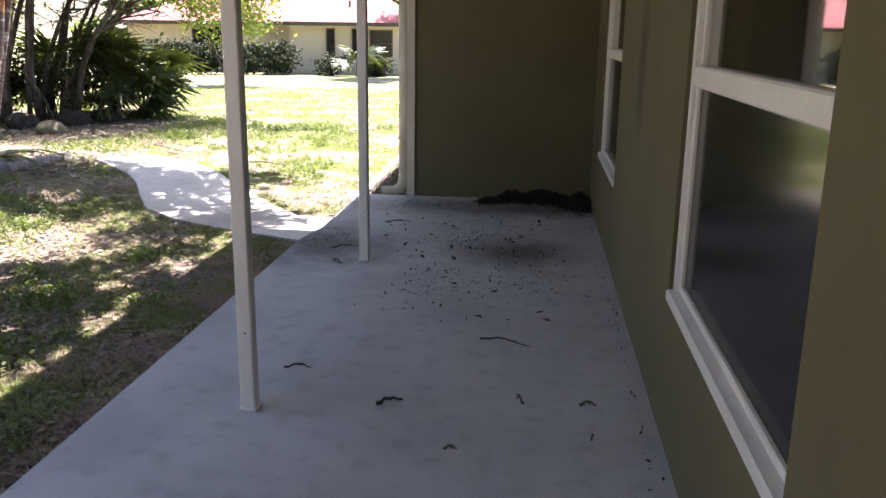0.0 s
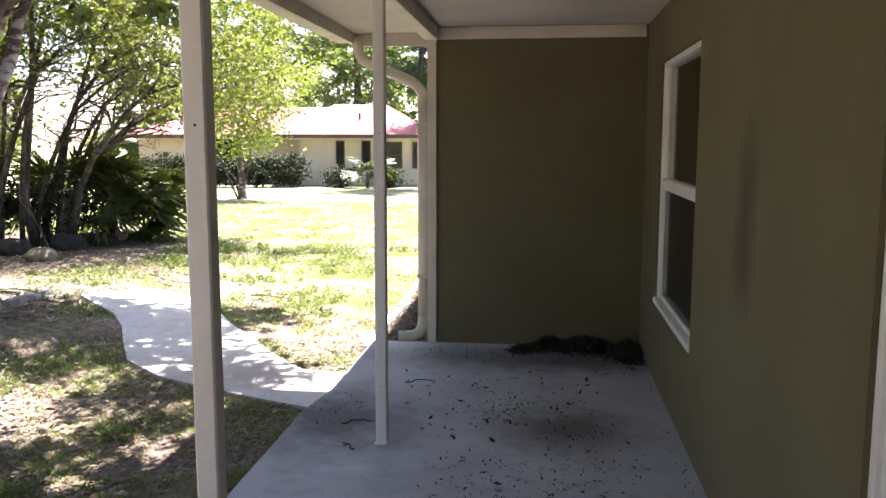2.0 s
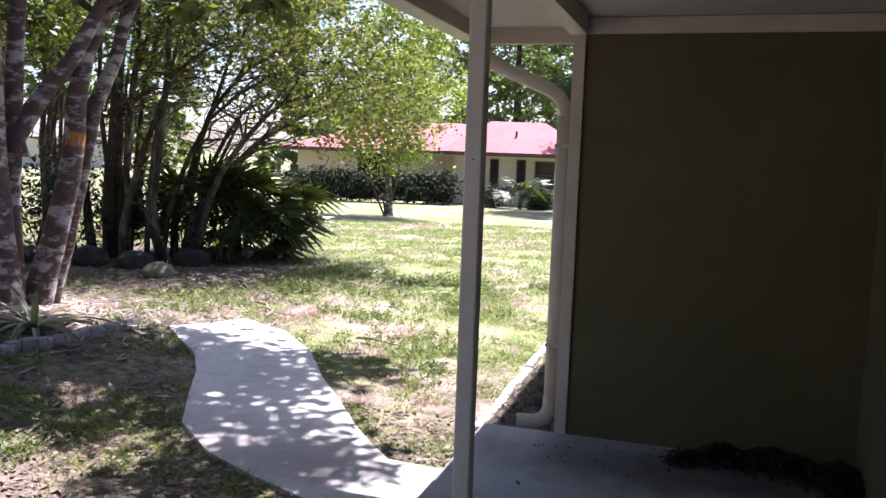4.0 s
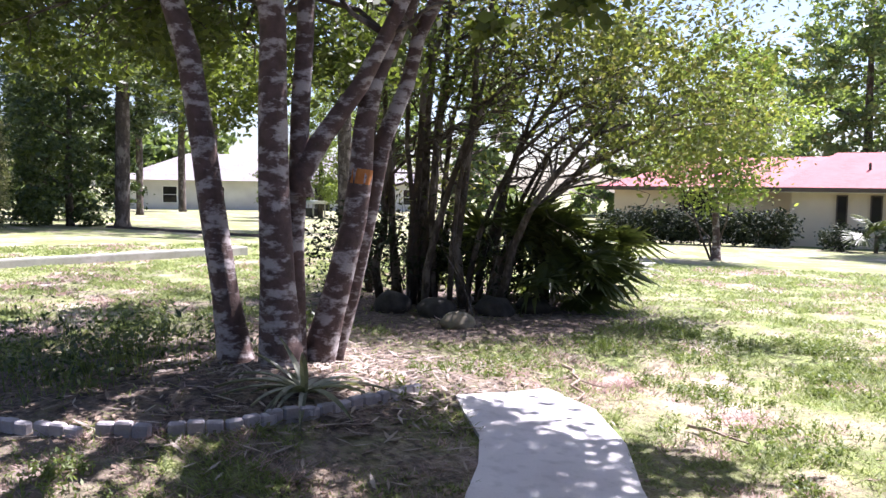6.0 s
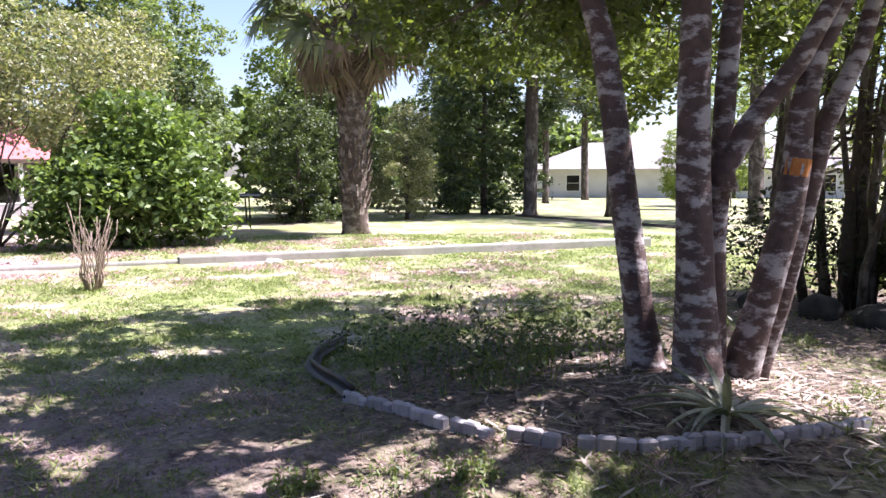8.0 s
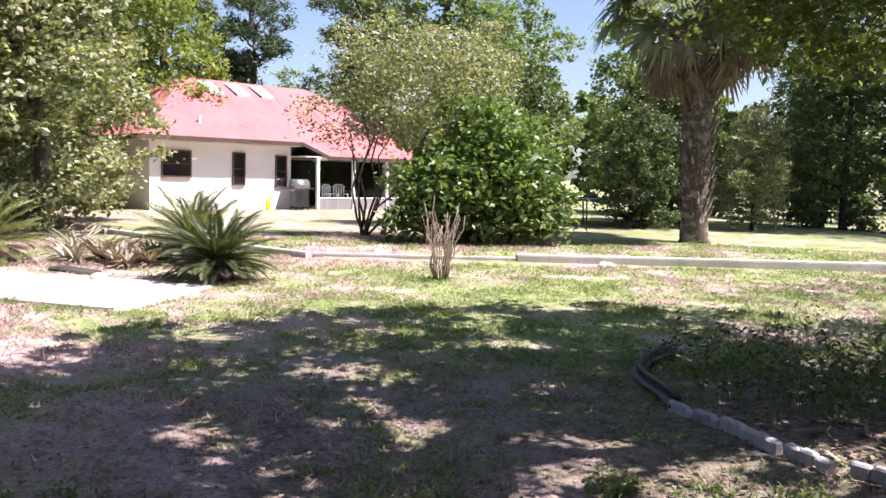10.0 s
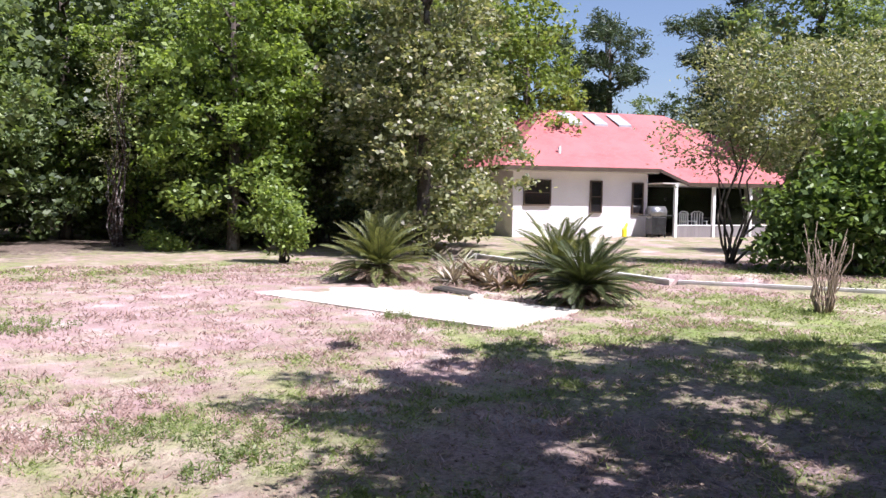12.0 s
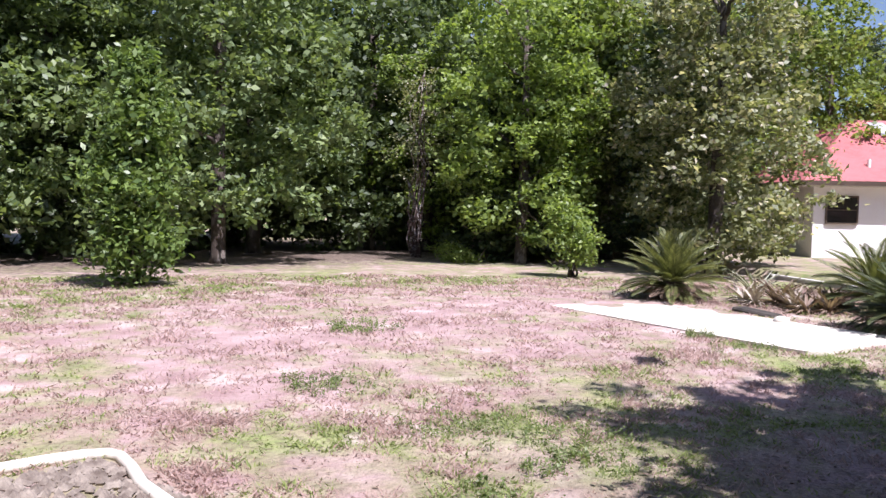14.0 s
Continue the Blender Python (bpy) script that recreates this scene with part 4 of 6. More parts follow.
# unseen high boughs added to dapple the path
high = [(3.3, 2.3, 5.4, 0.9, 0.9, 0.5), (2.5, 3.1, 5.5, 0.9, 0.9, 0.5), (4.1, 1.3, 5.3, 0.8, 0.9, 0.5), (1.7, 2.3, 5.6, 0.9, 0.9, 0.5), (3.6, 3.4, 5.7, 0.7, 0.7, 0.4)]
for q in high:
    limb(top, curve_pts(rnd, (1.0, 1.4, 4.2), q[:3], 6, 0.04), 0.035, 0.01, M_BARK_DARK, sides=6)
crown_of("path_crown", rng, high, 6500, 0.15, M_LEAF_NEAR, top, 0.22, 40, 1.7, 0.2)

# unseen boughs added to shade the ground beside the porch
near = [(x, y, 4.9, 0.8, 0.8, 0.4) for x in (3.2, 4.0, 4.8) for y in (-3.8, -2.8, -1.6, -0.6)]
for q in near[::2]:
    limb(top, curve_pts(rnd, (1.2, 0.2, 4.2), q[:3], 6, 0.04), 0.035, 0.01, M_BARK_DARK, sides=6)
crown_of("porch_crown", rng, near, 5500, 0.14, M_LEAF_NEAR, top, 0.14, 60, 1.7, 0.3)

# unseen leaf layer added overhead to shade the tree bed
bed_shade = [(x, y, 5.6 + 0.2 * math.sin(2 * x), 1.0, 1.0, 0.45) for x, y in ((-2.2, 1.2), (-1.0, 1.6), (-3.2, 2.2), (0.0, 2.2), (-2.0, 2.8), (-4.2, 1.4), (-1.2, 0.4), (-3.0, 0.6), (-1.0, 3.2))]
crown_of("bed_crown", rng, bed_shade, 11000, 0.14, M_LEAF_NEAR, top, 0.14, 60, 1.7, 0.25)

# low boughs hanging behind the trunks
low = [(-2.6, 0.6, 3.1, 1.0, 1.0, 0.5), (-3.6, 1.8, 2.9, 1.1, 1.1, 0.6), (-2.2, -1.3, 3.4, 1.0, 0.9, 0.45), (-4.2, -0.4, 3.2, 1.1, 1.1, 0.5), (-1.6, 2.0, 2.9, 0.9, 0.9, 0.5), (-5.2, 1.0, 3.2, 1.1, 1.1, 0.6), (-3.2, -2.2, 3.8, 0.9, 0.9, 0.4), (-4.6, 2.9, 2.7, 1.1, 1.1, 0.7)]
for q in low:
    for k in range(3):
        end = (q[0] + rnd.uniform(-0.7, 0.7), q[1] + rnd.uniform(-0.7, 0.7), q[2] + rnd.uniform(-0.4, 0.3))
        bough = curve_pts(rnd, (-0.3 + rnd.uniform(-0.4, 0.4), rnd.uniform(-0.4, 0.4), rnd.uniform(2.8, 3.8)), end, 7, 0.06, 0.05)
        g = Geo().tube(bough, [0.034, 0.03, 0.025, 0.02, 0.015, 0.011, 0.006], 6)
        for j in range(6):
            a = bough[rnd.randint(2, 6)]
            g.tube(curve_pts(rnd, a, a + Vector((rnd.uniform(-0.6, 0.6), rnd.uniform(-0.6, 0.6), rnd.uniform(-0.5, 0.3))), 5, 0.03, 0.14), [0.01, 0.008, 0.006, 0.005, 0.003], 4)
        put("limb", g, M_BARK_DARK, top)
crown_of("low_foliage", rng, low, 13000, 0.11, M_LEAF_NEAR, top, 0.2, 30, 2.0, 0.15)

# the thicket of arching stems behind boulders
RIGHTWARD = Vector((0.72, 0.69, 0))


def thicket_tree(x, y, stems, seed, arch, height, blobs, leaves, material):
    rnd = random.Random(seed)
    rng = np.random.default_rng(seed)
    b = Vector((x, y, gz(x, y)))
    top = thing("thicket_tree", b, "dark multi-stemmed tree arching out of the thicket", "tree", "thicket trees")
    for k in range(stems):
        a = Vector((rnd.uniform(-0.5, 0.5), rnd.uniform(-0.5, 0.5), -0.05))
        lean = arch * rnd.uniform(0.3, 1.2)
        h = height * rnd.uniform(0.7, 1.1)
        side = Vector((rnd.uniform(-1, 1), rnd.uniform(-1, 1), 0)) * 0.5
        pts = [a + (RIGHTWARD * lean * t ** 1.6 + side * t) + Vector((0, 0, h * (t if arch < 1 else math.sin(t * 1.45) / math.sin(1.45)))) + Vector((rnd.uniform(-1, 1), rnd.uniform(-1, 1), 0)) * 0.06 for t in (0, 0.12, 0.25, 0.4, 0.55, 0.7, 0.85, 1.0)]
        r = rnd.uniform(0.035, 0.075)
        limb(top, pts, r, r * 0.3, M_BARK_DARK, "trunk", 8)
        for j in range(9):
            s = pts[rnd.randint(3, 7)]
            e = s + RIGHTWARD * rnd.uniform(-0.3, 1.3) + Vector((rnd.uniform(-0.7, 0.7), rnd.uniform(-0.7, 0.7), rnd.uniform(-0.2, 0.9)))
            br = curve_pts(rnd, s, e, 6, 0.08, 0.12)
            g = Geo().tube(br, [r * 0.35 * (1 - 0.16 * i) for i in range(6)], 5)
            for q in range(4):
                s2 = br[rnd.randint(2, 5)]
                g.tube(curve_pts(rnd, s2, s2 + Vector((rnd.uniform(-0.5, 0.6), rnd.uniform(-0.5, 0.6), rnd.uniform(-0.35, 0.45))), 4, 0.05, 0.15), [0.008, 0.006, 0.005, 0.003], 4)
            put("limb", g, M_BARK_DARK, top)
    crown_of("crown", rng, [(p[0] - b.x, p[1] - b.y, p[2] - b.z, *q) for p, q in blobs], int(leaves * 0.6), 0.1, material, top, 0.34, 34, 2.2, 0.15)


thicket_tree(-9.7, 5.3, 6, 1, 0.5, 5.5, [((-8.91, 5.79, 3.36), (1.4, 1.4, 0.8)), ((-9.83, 4.95, 3.47), (1.3, 1.3, 0.8)), ((-10.45, 5.83, 3.32), (1.2, 1.2, 0.8))], 7000, M_LEAF_NEAR)
thicket_tree(-9.1, 6.0, 7, 2, 1.4, 4.6, [((-7.88, 6.54, 3.15), (1.3, 1.3, 0.9)), ((-8.15, 6.36, 4.00), (1.5, 1.5, 0.8)), ((-8.33, 7.47, 3.63), (1.3, 1.3, 0.8)), ((-9.55, 6.56, 1.80), (0.9, 0.9, 0.6))], 9000, M_LEAF_THICKET)
# blobs above 5 m here and below are unseen, added to shade the lawn
thicket_tree(-8.6, 6.5, 7, 3, 2.6, 3.4, [((-6.64, 7.26, 2.68), (1.5, 1.5, 0.9)), ((-7.21, 6.95, 3.69), (1.6, 1.6, 0.9)), ((-5.95, 7.58, 3.37), (1.3, 1.3, 0.9)), ((-6.41, 7.37, 2.05), (0.9, 0.9, 0.5)), ((-5.74, 8.20, 2.31), (0.8, 0.8, 0.5)), ((-6.0, 9.2, 5.5), (1.1, 0.9, 0.5)), ((-4.6, 8.9, 5.4), (1.0, 0.8, 0.5)), ((-7.2, 8.0, 5.4), (1.0, 0.9, 0.5)), ((-5.2, 7.4, 5.6), (0.9, 0.8, 0.5)), ((-3.7, 8.6, 5.4), (0.8, 0.8, 0.5)), ((-7.6, 6.4, 5.5), (1.0, 0.9, 0.5)), ((-6.3, 7.0, 5.8), (0.9, 0.9, 0.5))], 21000, M_LEAF_THICKET)
thicket_tree(-10.6, 6.6, 6, 4, 0.8, 5.0, [((-11.23, 7.16, 4.44), (1.4, 1.4, 0.9)), ((-10.52, 7.76, 3.90), (1.5, 1.5, 0.9)), ((-10.0, 8.4, 5.7), (1.6, 1.5, 0.6)), ((-12.2, 7.0, 5.6), (1.5, 1.4, 0.6)), ((-8.6, 7.2, 5.8), (1.4, 1.3, 0.5)), ((-13.4, 5.4, 5.5), (1.5, 1.4, 0.6)), ((-11.4, 9.6, 5.9), (1.5, 1.4, 0.6)), ((-14.6, 7.4, 5.7), (1.5, 1.4, 0.6))], 15000, M_LEAF_NEAR)
rnd = random.Random(8)
top = thing("undergrowth", (-9.4, 6.2, gz(-9.4, 6.2)), "dense dark undergrowth at the foot of the thicket", "shrub")
for k in range(16):
    a = Vector((rnd.uniform(-1.6, 1.4), rnd.uniform(-1.0, 1.0), 0))
    limb(top, curve_pts(rnd, a, a + Vector((rnd.uniform(-0.4, 0.5), rnd.uniform(-0.4, 0.5), rnd.uniform(0.8, 1.5))), 5), 0.014, 0.004, M_BARK_DARK, "stem", 5)
crown_of("foliage", np.random.default_rng(9), [(-1.2, -0.6, 0.6, 0.8, 0.7, 0.6), (0, 0, 0.7, 1.1, 0.9, 0.7), (0.9, 0.7, 0.6, 0.8, 0.8, 0.6), (-0.6, -0.8, 1.1, 0.6, 0.5, 0.5)], 6500, 0.09, M_LEAF_SHADE_DARK, top, 0.25, 26, 2.4, 0.1)


def boulder(x, y, r, material, label, seed):
    bm = bmesh.new()
    bmesh.ops.create_icosphere(bm, subdivisions=3, radius=1)
    off = Vector((seed * 3.7, seed * 1.3, 0))
    for v in bm.verts:
        v.co *= 1 + 0.22 * noise.noise(v.co * 1.4 + off) + 0.07 * noise.noise(v.co * 4 + off)
        v.co = Vector((v.co.x * r * 1.25, v.co.y * r, v.co.z * r * 0.8 + r * 0.45))
    ob = put("boulder", Geo().bm(bm), material, None, label, True)
    ob.matrix_basis = pose(x, y, gz(x, y) - 0.03, 0, 0, seed * 47)
    tagged(ob, category="rock", group="boulders under the thicket")


boulder(-7.74, 4.6, 0.17, M_ROCK_PALE, "pale rounded boulder at the edge of the thicket", 1)
# dark rock copy: the thicket's shade on these boulders is in the colour
for k, (x, y, r) in enumerate(((-8.5, 5.1, 0.22), (-9.2, 5.0, 0.24), (-8.0, 5.7, 0.22), (-7.7, 6.2, 0.2), (-10.0, 4.8, 0.2))):
    boulder(x, y, r, M_ROCK, "boulder at the foot of the thicket, shade put into its dark colour", k + 2)

# fan palms
def fan_mesh(name, rng, reach, fingers, spread, material, droop=0.25):
    """One fan leaf: a stalk along +x with a disc of pointed folded fingers at its end."""
    out = []
    for k in range(fingers):
        a = spread * (k / (fingers - 1) - 0.5)
        d = np.array([math.cos(a), math.sin(a), 0])
        s = np.array([-math.sin(a), math.cos(a), 0])
        l = reach * (1 - 0.25 * abs(a) / (spread / 2)) * rng.uniform(0.85, 1.1)
        w = l * 0.06
        for j, (t0, t1) in enumerate(((0.0, 0.5), (0.5, 1.0))):
            p = [np.array([0, 0, 0.0]) + d * l * t + np.array([0, 0, -droop * l * t * t + 0.04 * rng.normal()]) for t in (t0, t1)]
            w0, w1 = (w * 0.5, w) if j == 0 else (w, w * 0.08)
            out += [p[0] - s * w0, p[1] - s * w1, p[1] + s * w1, p[0] + s * w0]
    return fast_mesh(name, np.array(out), 4, material)


rng = np.random.default_rng(31)
FANS = [fan_mesh("fan", rng, 0.75, 26, radians(230), M_FAN) for _ in range(3)]
BIG_FANS = [fan_mesh("fan", rng, 1.05, 30, radians(230), M_PALM_FAN, 0.4) for _ in range(3)]
DEAD_FANS = [fan_mesh("dead_fan", rng, 1.0, 22, radians(160), M_DEAD_FAN, 0.7) for _ in range(2)]


def fan_leaf(parent, meshes, rnd, origin, az, up, stalk, thick, material):
    d = Vector((math.cos(az) * math.cos(up), math.sin(az) * math.cos(up), math.sin(up)))
    tip = Vector(origin) + d * stalk - Vector((0, 0, 0.1 * stalk))
    st = put("stalk", Geo().tube([origin, Vector(origin) + d * stalk * 0.5, tip], [thick, thick * 0.8, thick * 0.6], 5), material, parent)
    ob = new("fan", rnd.choice(meshes))
    ob.parent = parent
    ob.matrix_basis = Matrix.Translation(tip) @ pose(0, 0, 0, 0, 0, math.degrees(az)) @ pose(0, 0, 0, rnd.uniform(-50, 50), -math.degrees(up) * 0.8 + 15, 0)


rnd = random.Random(4)
for (px, py, n, s) in ((-8.0, 7.0, 24, 1.15), (-8.5, 6.3, 12, 0.95)):
    top = thing("palmetto", (px, py, gz(px, py)), "saw palmetto with dark fan leaves beside the thicket", "palm", "palmettos")
    put("stem", Geo().tube([(0, 0, -0.05), (0.05, 0.05, 0.35), (0.1, 0.12, 0.7)], [0.12, 0.11, 0.09], 8, 0.4), M_PALM_BARK, top)
    for k in range(n):
        az = rnd.uniform(-math.pi, math.pi) if k % 3 else rnd.uniform(-0.9, 1.5)
        fan_leaf(top, FANS, rnd, (0.08, 0.1, rnd.uniform(0.3, 0.7)), az, rnd.uniform(-0.1, 1.3), rnd.uniform(0.5, 0.95) * s, 0.012, M_FAN)

PX, PY = -21.6, 3.25
top = thing("cabbage_palm", (PX, PY, gz(PX, PY)), "tall cabbage palm with a shaggy trunk and hanging dead fans", "palm")
put("trunk", Geo().tube([(0, 0, -0.1), (0, 0, 0.15), (0.01, 0, 0.8), (-0.02, -0.02, 2.0), (-0.04, -0.05, 3.4), (-0.06, -0.08, 5.7)], [0.36, 0.31, 0.27, 0.29, 0.31, 0.34], 14, 0.3), M_PALM_BARK, top, smooth=True)
boots = Geo()
for k in range(150):
    z, a = 0.5 + 4.9 * k / 150, k * 2.4
    r = 0.27 + 0.02 * z
    d = Vector((math.cos(a), math.sin(a), 0))
    boots.tube([d * r + Vector((0, 0, z)), d * (r + 0.05) + Vector((0, 0, z + 0.14)), d * (r + 0.13) + Vector((0, 0, z + 0.28))], [0.05, 0.04, 0.02], 4)
put("leaf_bases", boots, M_PALM_BARK, top, "criss-cross old leaf bases")["kind"] = "stuff"
for k in range(44):
    fan_leaf(top, BIG_FANS, rnd, (-0.06, -0.08, 6.0), rnd.uniform(-3.14, 3.14), rnd.uniform(-0.9, 1.1), rnd.uniform(1.3, 2.0), 0.025, M_FAN)
for k in range(30):
    fan_leaf(top, DEAD_FANS, rnd, (-0.06, -0.08, 5.6), rnd.uniform(-3.14, 3.14), rnd.uniform(-1.2, -0.2), rnd.uniform(0.8, 1.5), 0.02, M_DRY)


# cycads
def frond_mesh(rng, length, lift, pairs=42):
    """A feather leaf that rises from the origin along +x and bends over."""
    out = []
    t = np.linspace(0, 1, 12)
    path = np.column_stack([length * np.sin(t * lift[0]) / lift[0] * 1.0, np.zeros(12), lift[1] * length * (t - lift[2] * t ** 2)])
    for i in range(11):
        for s in (-1, 1):
            p, q = path[i], path[i + 1]
            w0, w1 = 0.012 * (1 - t[i]) + 0.003, 0.012 * (1 - t[i + 1]) + 0.003
            out += [p + (0, -w0 * s, 0), q + (0, -w1 * s, 0), q + (0, 0, 0.006), p + (0, 0, 0.006)]
    for k in range(pairs):
        u = 0.1 + 0.88 * k / pairs
        i = u * 11
        a = int(min(i, 10))
        p = path[a] + (path[a + 1] - path[a]) * (i - a)
        d = path[a + 1] - path[a]
        d = d / np.linalg.norm(d)
        l = 0.15 * math.sin(math.pi * min(1, u * 0.9 + 0.12)) ** 0.6 * rng.uniform(0.85, 1.1)
        for s in (-1, 1):
            tip = p + d * l * 0.75 + np.array([0, s * l * 0.75, l * 0.3])
            m = (p + tip) / 2
            out += [p - d * 0.006, m - d * 0.011, tip, m + d * 0.011]
    return fast_mesh("frond", np.array(out), 4, M_FROND)


rng = np.random.default_rng(3)
FRONDS = [frond_mesh(rng, 1.0, (0.5, 0.25, 1.1)), frond_mesh(rng, 1.0, (0.7, 0.3, 1.4)), frond_mesh(rng, 1.0, (0.4, 0.15, 1.0)), frond_mesh(rng, 1.0, (1.2, 0.1, 1.2))]
PALE_FROND = [m.copy() for m in FRONDS]
for m in PALE_FROND:
    m.materials[0] = M_FROND_PALE
DEAD_FROND = [m.copy() for m in FRONDS]
for m in DEAD_FROND:
    m.materials[0] = M_DRY


def cycad(x, y, reach, upright, count, label, kinds=FRONDS):
    rnd = random.Random(int(x * 10))
    z = gz(x, y)
    top = thing("sago_palm", (x, y, z), label, "cycad", "sago palms")
    put("trunk", Geo().tube([(0, 0, -0.05), (0, 0, 0.12), (0, 0, 0.32)], [0.2, 0.22, 0.14], 12, 0.5), M_PALM_BARK, top)
    for k in range(count):
        u = k / count
        ob = new("frond", kinds[k % 3])
        ob.parent = top
        s = reach * rnd.uniform(0.85, 1.1)
        ob.matrix_basis = pose(0, 0, 0.28, 0, 0, k * 137.5 + rnd.uniform(-12, 12)) @ pose(0, 0, 0, rnd.uniform(-14, 14), -(20 + 60 * upright) * (1 - u) - 25 * (1 - u) + 24 * u + rnd.uniform(-8, 8), 0) @ Matrix.Scale(s, 4)
    for k in range(34):
        ob = new("dead_frond", DEAD_FROND[3 if k % 2 else 2])
        ob.parent = top
        ob.matrix_basis = pose(0, 0, 0.2, 0, 0, k * 222.5) @ pose(0, 0, 0, rnd.uniform(-30, 30), rnd.uniform(-4, 16), 0) @ Matrix.Scale(reach * rnd.uniform(0.5, 0.85), 4)


cycad(-14.5, -6.22, 1.02, 0.2, 84, "dense dark green sago palm at the corner of the pad")
cycad(-15.95, -10.5, 1.18, 0.55, 76, "upright yellow-green sago palm behind the pad", PALE_FROND)
cycad(-16.7, -7.2, 1.2, 0.4, 60, "sago palm half hidden behind another", PALE_FROND)


# strap-leaved plants
def strap_leaf(g, origin, az, length, up, width, fold):
    d = Vector((math.cos(az), math.sin(az), 0))
    s = Vector((-math.sin(az), math.cos(az), 0))
    pts = []
    for i in range(7):
        t = i / 6
        pts.append(Vector(origin) + d * length * t * math.cos(up * (1 - 0.4 * t)) + Vector((0, 0, length * (math.sin(up) * t - fold * t * t))))
    for i in range(6):
        w0, w1 = (width * math.sin(math.pi * min(1, 0.25 + 0.75 * k / 6)) ** 0.7 * 0.5 + 0.001 for k in (i, i + 1))
        dip = Vector((0, 0, 0.3 * width))
        g.face([pts[i] - s * w0, pts[i + 1] - s * w1, pts[i + 1] - dip, pts[i] - dip])
        g.face([pts[i] - dip, pts[i + 1] - dip, pts[i + 1] + s * w1, pts[i] + s * w0])
    return g


def strap_plant(name, x, y, n, length, width, material, label, seed, flop=0.5):
    rnd = random.Random(seed)
    top = thing(name, (x, y, gz(x, y)), label, "plant")
    for k in range(n):
        low = rnd.random() < flop
        g = strap_leaf(Geo(), (0, 0, 0.03), rnd.uniform(-3.14, 3.14), length * rnd.uniform(0.6, 1.1), rnd.uniform(0.3, 0.6) if low else rnd.uniform(0.8, 1.35), width * rnd.uniform(0.7, 1.1), rnd.uniform(0.35, 0.5) if low else rnd.uniform(0.05, 0.3))
        put("leaf", g, material, top)


strap_plant("crinum_lily", -5.85, 0.5, 24, 0.62, 0.055, M_STRAP, "pale drooping strap-leaved lily at the bed edging", 3, 0.85)
strap_plant("bromeliad_clump", -16.4, -8.7, 70, 0.6, 0.05, M_DRY, "withered pale bromeliads beside the pad", 5, 0.3)
strap_plant("bromeliad_clump", -16.9, -9.3, 26, 0.7, 0.05, M_STRAP, "grey-green spiky plants behind the pad", 6, 0.1)
strap_plant("bromeliad_clump", -15.7, -8.0, 36, 0.45, 0.05, M_DRY, "withered grey bromeliads at the pad's edge", 7, 0.6)
for k, (x, y) in enumerate(((-16.0, -8.3), (-16.3, -8.0), (-16.1, -9.0), (-15.9, -7.7), (-16.6, -8.4), (-16.8, -7.9), (-16.4, -9.3))):
    strap_plant("bromeliad_clump", x, y, 34, 0.5, 0.055, (M_PALE_LITTER, M_DRY)[k % 2], "withered pale bromeliads beside the pad", 70 + k, 0.35)
stone = tagged(put("flat_stone", Geo().box((-0.4, -0.16, -0.04), (0.4, 0.16, 0.05), 0.03), M_ROCK, None, "flat dark stone lying at the pad's edge"), category="stone")
stone.matrix_basis = pose(-15.0, -8.55, -0.04, 0, 4, 72)
strap_plant("spiky_grass", -10.4, 4.2, 16, 0.6, 0.03, M_STRAP, "thin pale spiky leaves by the thicket", 8, 0.2)


def weeds(name, label, spots, stems, height, material, leaf, per, seed):
    """Thin weed stems with small leaves, as one stuff object."""
    rng = np.random.default_rng(seed)
    pts, tubes = [], Geo()
    for x, y, r in spots:
        for k in range(stems):
            a, q = rng.uniform(0, 6.28), r * math.sqrt(rng.uniform())
            bx, by = x + q * math.cos(a), y + q * math.sin(a)
            h = height * rng.uniform(0.4, 1.15)
            z = gz(bx, by)
            tip = (bx + rng.normal() * 0.3 * h, by + rng.normal() * 0.3 * h, z + h)
            tubes.tube([(bx, by, z - 0.02), ((bx + tip[0]) / 2, (by + tip[1]) / 2, z + h * 0.55), tip], [0.0035, 0.003, 0.0015], 3, cap=False)
            t = rng.uniform(0.15, 1.0, per)
            pts.append(np.column_stack([bx + (tip[0] - bx) * t, by + (tip[1] - by) * t, z + h * t]) + rng.normal(size=(per, 3)) * 0.1 * height ** 0.6)
    top = thing(name, (0, 0, 0), label, "weeds")
    top["kind"] = "stuff"
    put("stems", tubes, M_LEAF_MID, top)["kind"] = "stuff"
    ob = new("leaves", fast_mesh("leaves", leaf_array(rng, np.concatenate(pts), leaf, 2.6), 4, material))
    ob.parent = top
    ob["kind"] = "stuff"


# the bed's shade is put into the dark leaf colour of these weeds
weeds("bed_weeds", "straggly green weeds growing in the tree bed", [(-8.3, -0.2, 1.0), (-7.6, -0.3, 0.7), (-9.0, 0.5, 1.0), (-8.0, 0.9, 1.0), (-7.2, 0.0, 0.5), (-9.3, -0.6, 0.5), (-9.8, 1.2, 1.0), (-8.8, 2.0, 1.0)], 34, 0.42, M_LEAF_SHADED, 0.07, 9, 41)
weeds("lawn_weeds", "low green weeds scattered in the dry lawn", [(-9.28, -11.76, 0.52), (-8.96, -11.66, 0.30), (-6.55, -9.38, 0.45), (-6.63, -7.53, 0.75), (-6.34, -7.67, 0.45), (-6.82, -7.13, 0.60), (-6.69, -6.78, 0.45), (-6.56, -9.55, 0.38), (-9.39, -12.06, 0.45), (-12.05, -8.23, 0.22), (-11.45, -7.33, 0.45)], 44, 0.075, M_WEED, 0.03, 14, 42)

